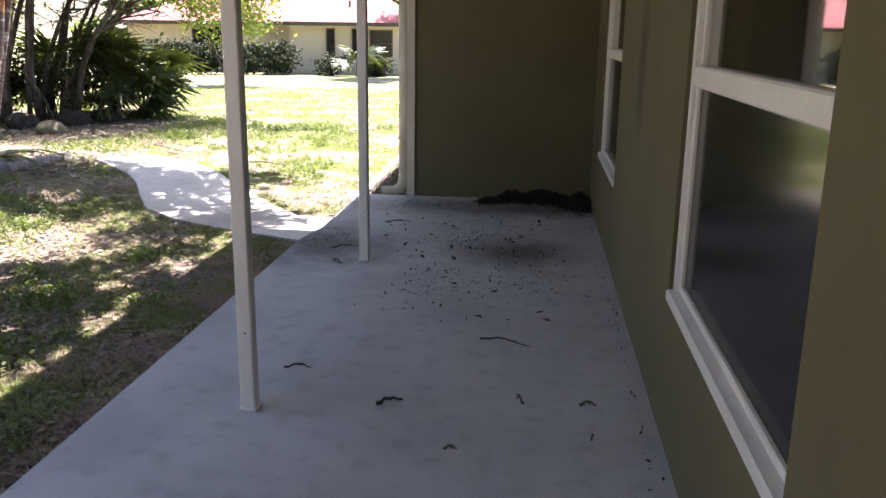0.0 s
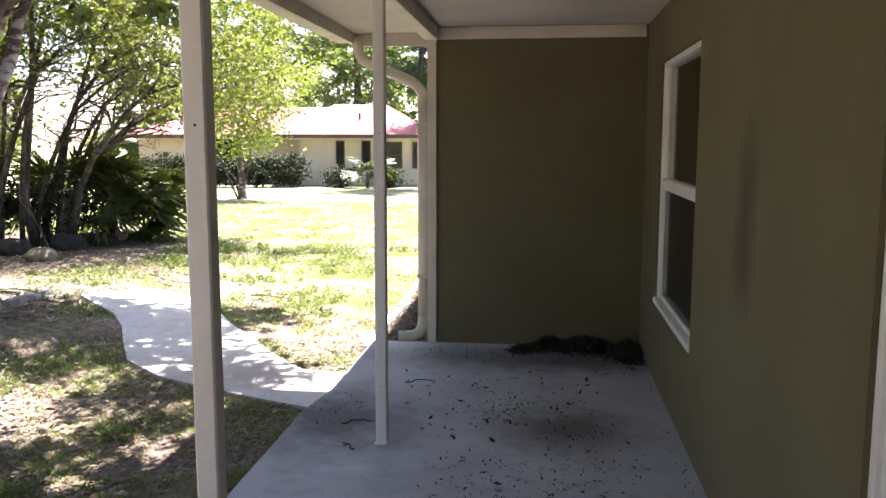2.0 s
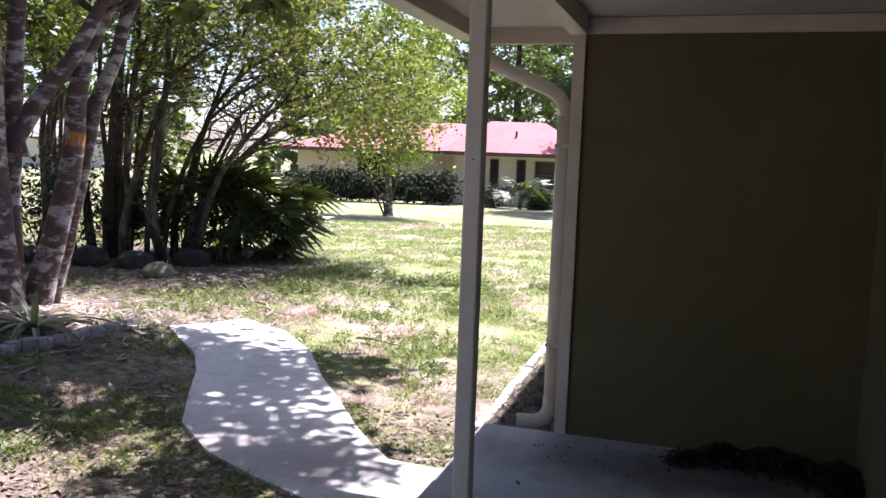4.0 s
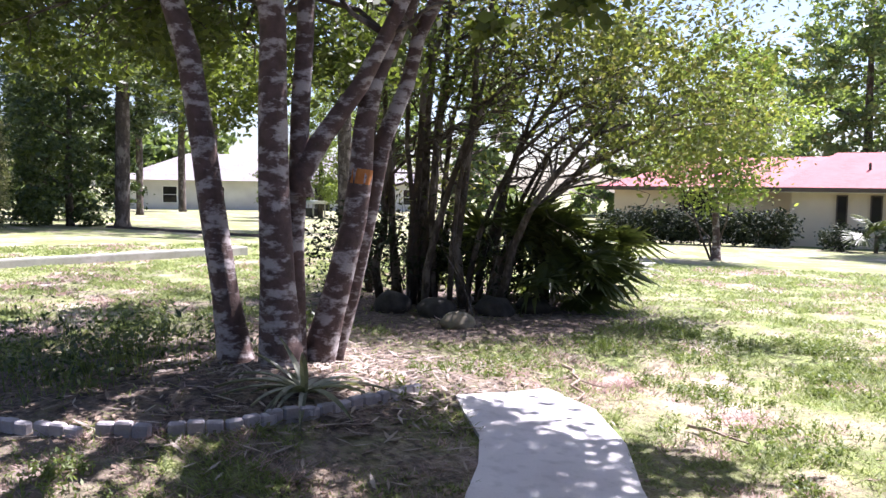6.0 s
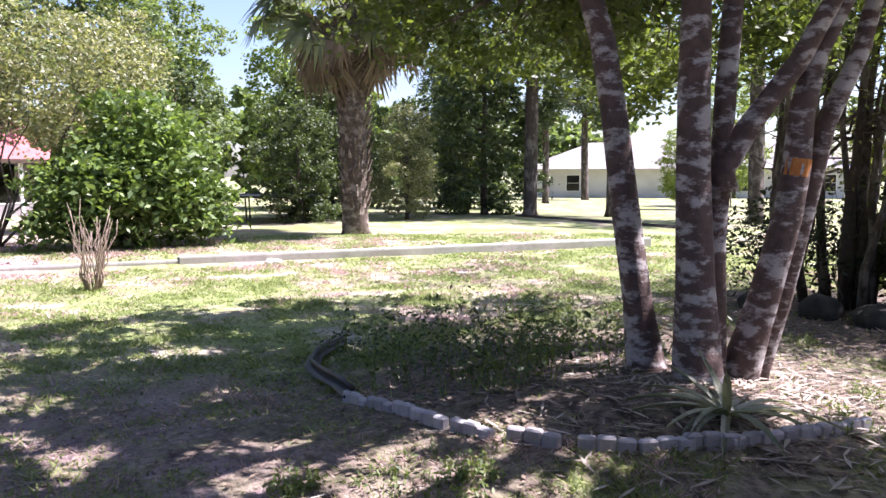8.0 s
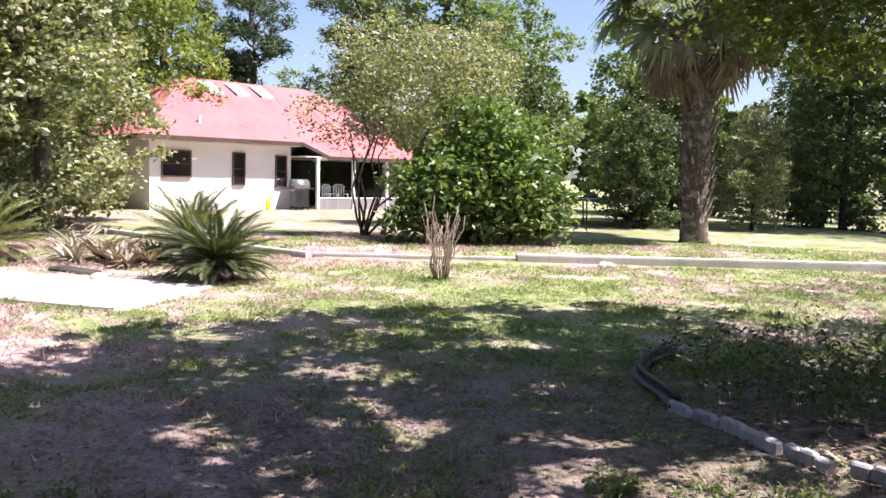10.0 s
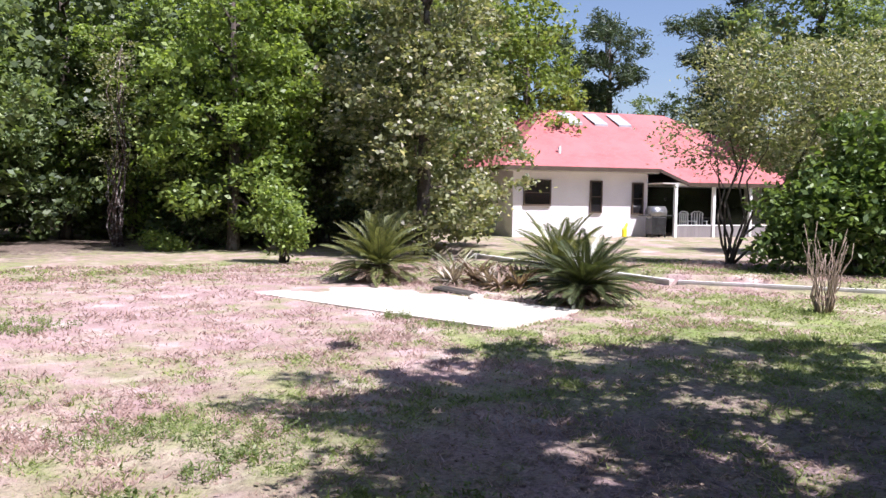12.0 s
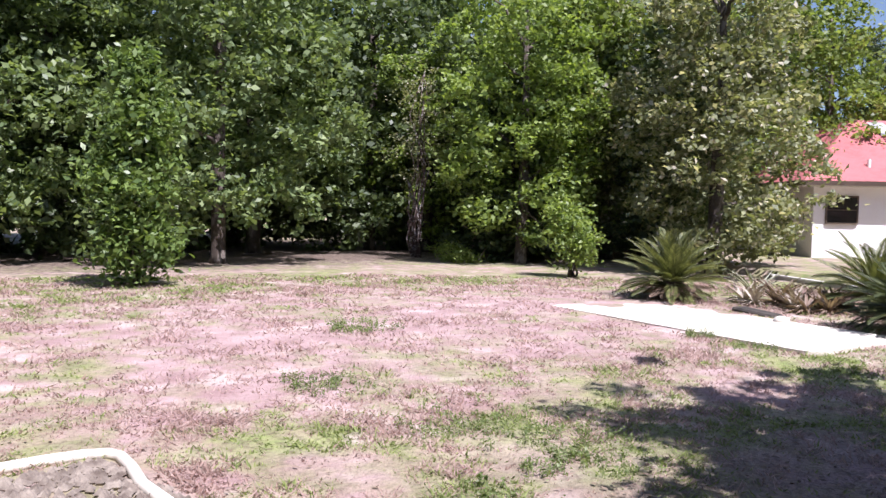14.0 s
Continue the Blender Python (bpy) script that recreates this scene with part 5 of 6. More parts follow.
rnd = random.Random(44)
tufts = [(rnd.uniform(-6.4, -2.5), rnd.uniform(-6.6, -0.9), rnd.uniform(0.12, 0.4)) for _ in range(85)] + [(rnd.uniform(-6.2, -2.7), rnd.uniform(1.2, 6.5), rnd.uniform(0.12, 0.4)) for _ in range(70)]
tufts = [q for q in tufts if not (q[1] > 0.3 and q[0] > -5.4 and abs(q[0] + 2.6 + 0.78 * (q[1] + 0.6)) < 1.0) and not (q[1] < 0 and q[1] > -1.6 and q[0] > -4.1)]
weeds("lawn_tufts", "low leafy green tufts in the lawn beside the porch", tufts, 26, 0.065, M_WEED, 0.036, 9, 45)


# bare shrub
top = thing("bare_shrub", (-15.1, -2.85, gz(-15.1, -2.85)), "leafless pale twiggy shrub in the lawn", "shrub")
rnd = random.Random(17)
for k in range(26):
    a = rnd.uniform(0, 6.28)
    tip = Vector((math.cos(a) * rnd.uniform(0.1, 0.42), math.sin(a) * rnd.uniform(0.1, 0.42), rnd.uniform(0.7, 1.35)))
    pts = curve_pts(rnd, (math.cos(a) * 0.08, math.sin(a) * 0.08, -0.03), tip, 6, 0.0, 0.05)
    limb(top, pts, 0.014, 0.004, M_PALE_TWIG, "stem", 5)
    limb(top, [pts[3], pts[3] + Vector((rnd.uniform(-0.2, 0.2), rnd.uniform(-0.2, 0.2), 0.3))], 0.006, 0.002, M_PALE_TWIG, "twig", 4)


# shrubs and trees
def shrub(name, x, y, label, blobs, leaves, size, material, stems, seed, clump=0.25, inner=0.45, group="", longer=2.0, category="shrub"):
    rnd, rng = random.Random(seed), np.random.default_rng(seed)
    top = thing(name, (x, y, gz(x, y)), label, category, group)
    for k in range(stems):
        b = rnd.choice(blobs)
        limb(top, curve_pts(rnd, (rnd.uniform(-0.12, 0.12), rnd.uniform(-0.12, 0.12), -0.05), (b[0], b[1], b[2] + b[5] * 0.3), 6, 0, 0.06), 0.035, 0.008, M_BARK_DARK, "stem", 6)
    crown_of("foliage", rng, blobs, leaves, size, material, top, clump, 28, longer, inner)
    return top


shrub("glossy_shrub", -20.1, -1.95, "large rounded evergreen shrub with glossy leaves", [(0, 0, 1.0, 1.5, 1.6, 1.0), (0.2, 0.7, 1.7, 1.2, 1.1, 0.9), (0.1, -0.8, 1.3, 1.2, 1.2, 0.9), (0, 0.1, 2.5, 1.0, 1.1, 0.7), (0.2, 1.2, 0.7, 0.8, 0.9, 0.7), (0.3, -1.3, 0.6, 0.7, 0.8, 0.6)], 17000, 0.16, M_LEAF_MAG, 7, 51, 0.2)
shrub("lime_shrub", -18.6, -14.4, "small lime-green shrub on a short stem", [(0, 0, 1.1, 0.55, 0.6, 0.6), (0.1, 0.25, 0.7, 0.5, 0.5, 0.4), (0, -0.2, 1.6, 0.4, 0.4, 0.4)], 2800, 0.12, M_LEAF_MID, 5, 52, 0.16)
shrub("column_shrub", -9.6, -18.5, "tall narrow broad-leaved evergreen shrub", [(0, 0, 0.9, 0.75, 0.75, 0.75), (0.1, 0, 2.0, 0.8, 0.8, 0.9), (0, 0.1, 3.1, 0.65, 0.65, 0.8), (0, 0, 4.0, 0.4, 0.4, 0.6)], 9000, 0.16, M_LEAF_MAG, 5, 53, 0.2)
shrub("crape_tree", -20.9, -4.5, "slender multi-stemmed tree with thin olive foliage", [(0.1, -0.5, 2.6, 1.0, 1.1, 0.7), (0, 0.7, 2.9, 1.0, 1.1, 0.8), (0, 0, 3.5, 0.9, 0.9, 0.6), (0.1, 1.6, 2.7, 0.9, 0.9, 0.8), (0, 0.3, 4.3, 1.1, 1.2, 0.7), (-0.2, 1.5, 4.0, 1.1, 1.1, 0.8), (0, 2.4, 3.6, 0.9, 1.0, 0.8)], 10500, 0.1, M_LEAF_OLIVE, 9, 54, 0.25, category="tree")
shrub("thin_tree", -21.4, -22.1, "thin half-bare tree with several pale stems", [(0, 0, 3.4, 1.0, 1.2, 1.2), (0.1, 0.3, 4.8, 1.1, 1.2, 1.0), (0, -0.5, 2.4, 0.8, 0.7, 0.7), (0, 0.2, 5.8, 0.7, 0.7, 0.6)], 1900, 0.1, M_LEAF_OLIVE, 14, 55, 0.22, 0.2, category="tree")
shrub("orchard_tree", -9.95, 18.5, "small garden tree with thin yellow-green foliage", [(0, 0, 2.0, 1.2, 1.2, 0.7), (-0.6, 0.3, 2.9, 1.1, 1.1, 0.7), (0.7, -0.1, 2.8, 1.1, 1.1, 0.8), (0, 0, 3.6, 1.2, 1.2, 0.7), (0.9, -0.5, 1.9, 0.7, 0.7, 0.4), (-1.2, 0, 2.2, 0.7, 0.7, 0.6), (0.3, 0, 4.4, 1.3, 1.3, 0.6), (1.6, 0.3, 3.6, 1.0, 1.0, 0.6), (-1.7, 0.2, 3.4, 0.9, 0.9, 0.6)], 7500, 0.14, M_LEAF_LIME, 3, 56, 0.3, 0.2, category="tree")


for ob in bpy.data.objects["thin_tree"].children:
    if ob.name.startswith("stem"):
        ob.data.materials[0] = M_BARK
top = bpy.data.objects["orchard_tree"]
put("trunk", Geo().tube([(0, 0, -0.1), (0.02, 0, 0.1), (0.0, 0.02, 0.6), (-0.05, 0.0, 1.3), (-0.1, 0.1, 2.4)], [0.2, 0.13, 0.1, 0.09, 0.05], 10, 0.2), M_BARK, top, smooth=True)


def trunked(name, label, category, rnd, blobs, height, r, bark, top):
    put("trunk", Geo().tube([(0, 0, -0.1), (0.02, 0, 0.25), (0.05, 0.04, height * 0.3), (0.0, 0.1, height * 0.6), (0.05, 0, height * 0.9)], [r * 1.5, r * 1.1, r, r * 0.7, r * 0.25], 10, 0.25), bark, top, smooth=True)
    for b in blobs:
        z = min(height * 0.75, max(height * 0.2, b[2] - 0.8))
        limb(top, curve_pts(rnd, (0.03, 0.05, z), (b[0] * 0.8, b[1] * 0.8, b[2]), 6, 0.05), r * 0.4, 0.02, bark, "limb", 6)


def wood_tree(material, seed, height, radius, low, leaves, size, label, clump=0.5, longer=1.6):
    """A woodland tree standing at the origin, to be copied."""
    rnd, rng = random.Random(seed), np.random.default_rng(seed)
    top = thing("woodland_tree", (0, 0, 0), label, "tree", "trees at the edge of the wood")
    blobs = []
    for k in range(30):
        z = low + (height - low) * (k + 0.5) / 30
        w = radius * (0.55 + 0.55 * math.sin(math.pi * (0.2 + 0.75 * (z - low) / (height - low))))
        a = k * 2.4 + rnd.uniform(-0.5, 0.5)
        q = w * rnd.uniform(0.35, 0.85)
        s = 0.3 + 0.32 * w * rnd.uniform(0.6, 1.1)
        blobs.append((q * math.cos(a), q * math.sin(a), z, s, s, s * 0.62))
    trunked("woodland_tree", label, "tree", rnd, blobs[::4], height, 0.05 + 0.014 * height, M_BARK_DARK, top)
    crown_of("crown", rng, blobs, leaves, size, material, top, clump * 0.42, 22, longer, 0.6)
    return top


OAK = wood_tree(M_LEAF_OAK, 61, 11, 3.6, 1.2, 20000, 0.215, "dark green oak with foliage almost to the ground")
MID = wood_tree(M_LEAF_MID, 62, 10, 3.0, 1.0, 19000, 0.205, "bright mid-green woodland tree in full leaf")
OLIVE = wood_tree(M_LEAF_OLIVE, 63, 9, 2.6, 0.5, 25000, 0.165, "tall olive-grey shrubby tree with pale flowers", 0.42)
DARK = wood_tree(M_LEAF_SHADED, 64, 9, 3.2, 0.3, 15000, 0.24, "woodland tree with deep shade put into its leaf colour")
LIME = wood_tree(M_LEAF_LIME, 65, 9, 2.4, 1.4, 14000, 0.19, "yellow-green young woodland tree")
# high crowns added mostly to cast shade over the far lawn
TALL = wood_tree(M_LEAF_SHADED, 67, 13, 3.4, 5.2, 8500, 0.2, "tall dark-trunked tree with a high crown over the lawn")
PINE = thing("pine_tree", (0, 0, 0), "tall pine with tufted dark needles", "tree", "distant pines")
rnd, rng = random.Random(66), np.random.default_rng(66)
blobs = [(rnd.uniform(-1.8, 1.8), rnd.uniform(-1.8, 1.8), z, 1.25, 1.25, 0.6) for z in np.linspace(5.5, 14, 22)]
trunked("pine_tree", "", "", rnd, blobs, 14, 0.22, M_BARK_DARK, PINE)
crown_of("crown", rng, blobs, 11000, 0.42, M_LEAF_PINE, PINE, 0.3, 40, 5.0, 0.3)
PLANT = [(OAK, x, y, s, r) for x, y, s, r in ((-14.6, -23.2, 0.95, 0), (-9.5, -27.5, 1.05, 80), (-18.5, -27.0, 1.15, 200), (-5.0, -26.0, 1.1, 10), (-33.0, -34.0, 1.25, 140), (-40.0, -18.5, 1.05, 60), (-16.0, -36.0, 1.3, 300), (-58.0, -11.2, 0.72, 40), (-60.0, -17.0, 0.78, 120), (-45.0, 1.0, 0.95, 20), (-41.0, -2.5, 1.08, 100), (-12.5, 46.0, 1.3, 0))]
PLANT += [(MID, x, y, s, r) for x, y, s, r in ((-21.89, -18.28, 0.85, 90), (-24.5, -24.5, 0.8, 60), (-28.5, -22.5, 1.05, 30), (-37.5, -27.0, 1.2, 90), (-38.0, 6.5, 0.9, 210), (-2.0, 45.0, 1.2, 50), (-22.5, 50.0, 1.2, 70))]
PLANT += [(OLIVE, x, y, s, r) for x, y, s, r in ((-22.91, -12.69, 1.0, 0), (-26.5, -18.0, 1.0, 110), (-25.94, -2.16, 0.62, 40), (-27.2, 6.8, 0.4, 100))]
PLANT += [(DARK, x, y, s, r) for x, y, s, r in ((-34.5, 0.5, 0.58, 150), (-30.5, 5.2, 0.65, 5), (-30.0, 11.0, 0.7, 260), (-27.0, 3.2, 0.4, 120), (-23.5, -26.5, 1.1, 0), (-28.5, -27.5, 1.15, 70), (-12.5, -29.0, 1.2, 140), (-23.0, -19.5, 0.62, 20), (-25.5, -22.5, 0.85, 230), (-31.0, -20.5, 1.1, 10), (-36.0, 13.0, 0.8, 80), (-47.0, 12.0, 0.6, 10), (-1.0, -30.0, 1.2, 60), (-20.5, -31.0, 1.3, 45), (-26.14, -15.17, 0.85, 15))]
PLANT += [(LIME, x, y, s, r) for x, y, s, r in ((-30.0, -16.8, 1.0, 0), (-25.6, -19.0, 1.15, 100), (-36.30, -14.00, 1.15, 40), (-34.0, 23.5, 0.42, 30), (-38.0, 30.0, 0.8, 80))]
PLANT += [(PINE, x, y, s, r) for x, y, s, r in ((-55.8, -14.4, 0.92, 0), (-55.5, -8.2, 0.88, 80), (-50.0, -6.0, 0.9, 160), (-56.0, -17.4, 0.85, 40), (-48.0, 18.0, 0.9, 10), (-44.0, 22.0, 0.85, 110), (-4.5, 36.5, 0.8, 0), (-5.75, 28.4, 0.72, 90), (-52.0, 30.0, 1.0, 200), (-1.5, 52.0, 1.1, 30))]
PLANT += [(TALL, x, y, s, r) for x, y, s, r in ((-28.0, 11.8, 0.95, 0), (-27.5, 15.0, 1.0, 70), (-22.5, 17.0, 0.95, 150))]
seen_kinds = set()
for kind, x, y, s, r in PLANT:
    m = pose(x, y, gz(x, y), 0, 0, r)
    if kind.name in seen_kinds:
        ob = copy_thing(kind, m)
    else:
        ob = kind
        seen_kinds.add(kind.name)
        ob.matrix_basis = m
    ob.scale = (s, s, s)


def woods(name, label, material, spans, n, size):
    """Far woods behind the nearer trees, as one mass of leaves with trunks."""
    rng = np.random.default_rng(len(name) + n)
    blobs = []
    for (x0, y0), (x1, y1), height, k in spans:
        for t in np.linspace(0, 1, k):
            x, y = x0 + (x1 - x0) * t + rng.normal() * 2, y0 + (y1 - y0) * t + rng.normal() * 2
            h = height * rng.uniform(0.75, 1.15)
            for z in np.linspace(1.0, h - 1.5, 5):
                blobs.append((x + rng.normal() * 1.2, y + rng.normal() * 1.2, gz(x, y) + z, 2.6, 2.6, 1.7))
    v = leaf_array(rng, clumped(rng, blobs, n, 0.35, 30, 0.5), size, 1.5)
    tagged(new(name, fast_mesh(name, v, 4, material)), label, "woods", kind="stuff")


woods("far_woods", "dense dark woods beyond the yard", M_LEAF_OAK, [((8, -36), (-44, -40), 13, 14), ((-44, -40), (-52, -22), 13, 6), ((-58, -2), (-66, 40), 7, 11), ((-60, 55), (10, 62), 13, 13)], 120000, 0.66)

# ---- neighbouring houses ----
def gable_points(w, d, h, rise, over):
    return (-over, -over, h), (w + over, -over, h), (w + over, d + over, h), (-over, d + over, h), (d / 2, d / 2, h + rise), (w - d / 2, d / 2, h + rise)


def hip_roof(g, w, d, h, rise, over, thick=0.12):
    a, b, c, e, p, q = gable_points(w, d, h, rise, over)
    for f in ((a, b, q, p), (b, c, q), (c, e, p, q), (e, a, p)):
        g.face(f)
    return g


def house_window(parent, x, z, w, h, rails, y=-0.03, wide_frame=0.05, frame=M_BROWN):
    win = put("window", Geo().box((x, y, z), (x + w, y + 0.02, z + h)), M_PANE, parent, "dark window pane in a brown frame")
    put("frame", Geo().box((x - wide_frame, y - 0.03, z - wide_frame), (x, y + 0.025, z + h + wide_frame)).box((x + w, y - 0.03, z - wide_frame), (x + w + wide_frame, y + 0.025, z + h + wide_frame))
        .box((x, y - 0.03, z + h), (x + w, y + 0.025, z + h + wide_frame)).box((x, y - 0.05, z - wide_frame), (x + w, y + 0.025, z)), frame, win)
    for k in range(rails):
        put("rail", Geo().box((x, y - 0.02, z + h * (k + 1) / (rails + 1) - 0.015), (x + w, y - 0.002, z + h * (k + 1) / (rails + 1) + 0.015)), frame, win)


# white house with the red hip roof; +x along its front to the north, +y into it
HX, HY, HZ = -30.46, -12.54, 0.1
TURN = math.degrees(math.atan2(-8.38 + 12.54, -34.24 + 30.46))
top = thing("white_house", (HX, HY, HZ), "white block house with a red hip roof and screened porch", "house", turn=TURN)
FW = 5.6
for a, b in (((0, 0, -0.4), (5.6, 0.2, 2.62)), ((0, 0.2, -0.4), (0.2, 8.5, 2.62)), ((FW - 0.2, 0.2, -0.4), (FW, 3.0, 2.62)), ((0.2, 8.3, -0.4), (13.5, 8.5, 2.62)), ((FW, 3.0, -0.4), (13.5, 3.2, 2.62)), ((13.3, 3.2, -0.4), (13.5, 8.3, 2.62))):
    put("wall", Geo().box(a, b), M_HOUSE_WHITE, top)
roof = put("roof", Geo().face([(-0.6, -0.55, 2.6), (5.75, -0.55, 2.6), (6.4, 3.4, 5.05), (2.9, 3.4, 5.05)]).face([(5.75, -0.55, 2.6), (6.6, -1.1, 2.1), (14.2, -1.1, 2.1), (8.5, 3.4, 5.05), (6.4, 3.4, 5.05)])
           .face([(-0.6, 9.1, 2.6), (-0.6, -0.55, 2.6), (2.9, 3.4, 5.05), (2.9, 5.2, 5.05)]).face([(14.2, -1.1, 2.1), (14.2, 9.1, 2.6), (8.5, 5.2, 5.05), (8.5, 3.4, 5.05)]).face([(14.2, 9.1, 2.6), (-0.6, 9.1, 2.6), (2.9, 5.2, 5.05), (8.5, 5.2, 5.05)]).face([(2.9, 3.4, 5.05), (8.5, 3.4, 5.05), (8.5, 5.2, 5.05), (2.9, 5.2, 5.05)]), M_ROOF_RED, top, "faded red shingle roof")
put("fascia", Geo().box((-0.62, -0.6, 2.47), (5.8, -0.54, 2.62)).box((-0.66, -0.6, 2.47), (-0.6, 9.1, 2.62)), M_BROWN, top, "dark brown fascia board")
g = Geo().tube([(5.76, -0.58, 2.55), (6.62, -1.12, 2.06)], 0.075, 4)
put("rake_board", g.box((6.6, -1.16, 1.98), (14.2, -1.09, 2.12)), M_BROWN, top, "dark brown sloping edge board")
put("soffit", Geo().box((-0.6, -0.54, 2.44), (5.75, 0, 2.47)), M_CEIL, top)
for x in (3.45, 4.6, 5.7):
    z = 4.42
    y0 = -0.55 + (z - 2.6) / 2.45 * 3.95
    put("skylight", Geo().face([(x, y0 - 0.05, z + 0.06), (x + 0.6, y0 - 0.05, z + 0.06), (x + 0.45, y0 + 0.75, z + 0.53), (x - 0.15, y0 + 0.75, z + 0.53)]).face([(x, y0 - 0.05, z - 0.05), (x + 0.6, y0 - 0.05, z - 0.05), (x + 0.6, y0 - 0.05, z + 0.06), (x, y0 - 0.05, z + 0.06)]), M_SKYLIGHT, roof, "pale skylight in a dark frame")
put("vent_pipe", Geo().tube([(2.0, 0.35, 3.0), (2.0, 0.35, 3.4)], 0.06, 8), M_WHITE, roof, "white vent pipe")
house_window(top, 0.45, 1.25, 1.0, 0.85, 1)
house_window(top, 3.15, 1.0, 0.42, 1.1, 1)
house_window(top, 4.95, 0.95, 0.4, 1.1, 1)
put("porch_floor", Geo().box((FW, -1.0, -0.4), (13.5, 3.0, 0.02)), M_PAD, top)
for x in (6.2, 7.9, 9.6, 11.2, 13.3):
    put("porch_column", Geo().box((x - 0.06, -1.0, 0.02), (x + 0.06, -0.88, 2.05), 0.01), M_WHITE, top)
put("porch_rail", Geo().box((6.2, -0.96, 0.5), (13.3, -0.92, 0.54)).box((6.2, -0.96, 1.98), (13.3, -0.9, 2.06)), M_WHITE, top)
# grey instead of pale paint, so the panel carries the porch shade in its colour
put("porch_screen", Geo().box((6.25, -0.945, 0.05), (13.3, -0.94, 0.5)), M_ROOF_GREY, top, "lower porch panel with its shade put into the grey")
put("porch_ceiling", Geo().box((FW, -1.0, 2.06), (13.5, 3.0, 2.1)), M_CEIL, top)
put("patio_door", Geo().box((7.0, 2.96, 0.05), (12.5, 2.99, 2.0)), M_PANE, top, "dark glass doors in the porch")
HOUSE = pose(HX, HY, HZ, 0, 0, TURN)


def at_house(x, y, z=0.0):
    return HOUSE @ Vector((x, y, z))


p = at_house(5.5, -0.75)
top = thing("barbecue_grill", (p.x, p.y, gz(p.x, p.y)), "black gas barbecue with a steel lid by the porch", "grill", turn=TURN)
put("cart", Geo().box((-0.3, -0.22, 0.12), (0.3, 0.22, 0.75), 0.01), M_BLACK, top)
put("lid", Geo().tube([(-0.32, 0, 0.92), (0.32, 0, 0.92)], 0.24, 14), M_STEEL, top, "grey steel lid", True)
for s in (-1, 1):
    put("side_shelf", Geo().box((s * 0.34 if s > 0 else -0.65, -0.2, 0.78), (0.65 if s > 0 else -0.34, 0.2, 0.82), 0.005), M_BLACK, top)
    for q in (-0.18, 0.18):
        put("leg", Geo().box((s * 0.27 - 0.02, q - 0.02, 0.0), (s * 0.27 + 0.02, q + 0.02, 0.8)), M_BLACK, top)
put("handle", Geo().tube([(-0.22, -0.27, 0.95), (0.22, -0.27, 0.95)], 0.015, 8), M_STEEL, top)
p = at_house(4.25, -0.6)
top = thing("yellow_toy", (p.x, p.y, gz(p.x, p.y)), "small bright yellow plastic toy on the grass", "toy", turn=TURN)
put("body", Geo().box((-0.09, -0.06, 0), (0.09, 0.06, 0.34), 0.03), M_YELLOW, top)
put("arm", Geo().tube([(0.0, 0, 0.3), (0.12, 0, 0.5)], 0.05, 8), M_YELLOW, top)


def patio_chair(x, y, turn):
    p = at_house(x, y, 0.02)
    top = thing("patio_chair", (p.x, p.y, p.z), "white metal patio chair in the porch", "chair", "porch chairs", TURN + turn)
    put("seat", Geo().box((-0.25, -0.24, 0.4), (0.25, 0.24, 0.44), 0.01), M_WHITE, top)
    for k in range(5):
        put("back_slat", Geo().box((-0.23 + k * 0.105, 0.2, 0.44), (-0.19 + k * 0.105, 0.23, 0.95)), M_WHITE, top)
    put("back_rail", Geo().tube([(-0.26, 0.22, 0.9), (-0.12, 0.23, 1.0), (0.12, 0.23, 1.0), (0.26, 0.22, 0.9)], 0.022, 6), M_WHITE, top)
    for a in (-0.22, 0.22):
        put("armrest", Geo().box((a - 0.025, -0.24, 0.62), (a + 0.025, 0.2, 0.66)), M_WHITE, top)
        for b in (-0.21, 0.21):
            put("leg", Geo().tube([(a, b, 0), (a, b, 0.64)], 0.018, 6), M_WHITE, top)


patio_chair(7.2, -0.35, 10)
patio_chair(7.75, -0.3, -15)
p = at_house(8.3, 0.5, 0.02)
top = thing("patio_table", (p.x, p.y, p.z), "dark patio table in the shaded porch", "table", turn=TURN)
put("tabletop", Geo().box((-0.6, -0.4, 0.71), (0.6, 0.4, 0.75), 0.01), M_BLACK, top)
for a in (-0.5, 0.5):
    for b in (-0.32, 0.32):
        put("leg", Geo().box((a - 0.03, b - 0.03, 0), (a + 0.03, b + 0.03, 0.71)), M_BLACK, top)

# cream house with the red roof, to the north
RX, RY = -11.6, 30.3
RZ = gz(RX, RY)
top = thing("cream_house", (RX, RY, RZ), "cream block house with a red hip roof behind shrubs", "house", turn=13)
for a, b in (((0, 0, -0.3), (5.6, 0.2, 2.25)), ((0, 0.2, -0.3), (0.2, 2.2, 2.25)), ((5.4, 0.2, -0.3), (5.6, 9.6, 2.25)), ((-7.5, 2.2, -0.3), (0.2, 2.4, 2.25)), ((-7.5, 2.4, -0.3), (-7.3, 9.6, 2.25)), ((-7.5, 9.6, -0.3), (5.6, 9.8, 2.25))):
    put("wall", Geo().box(a, b), M_HOUSE_CREAM, top)
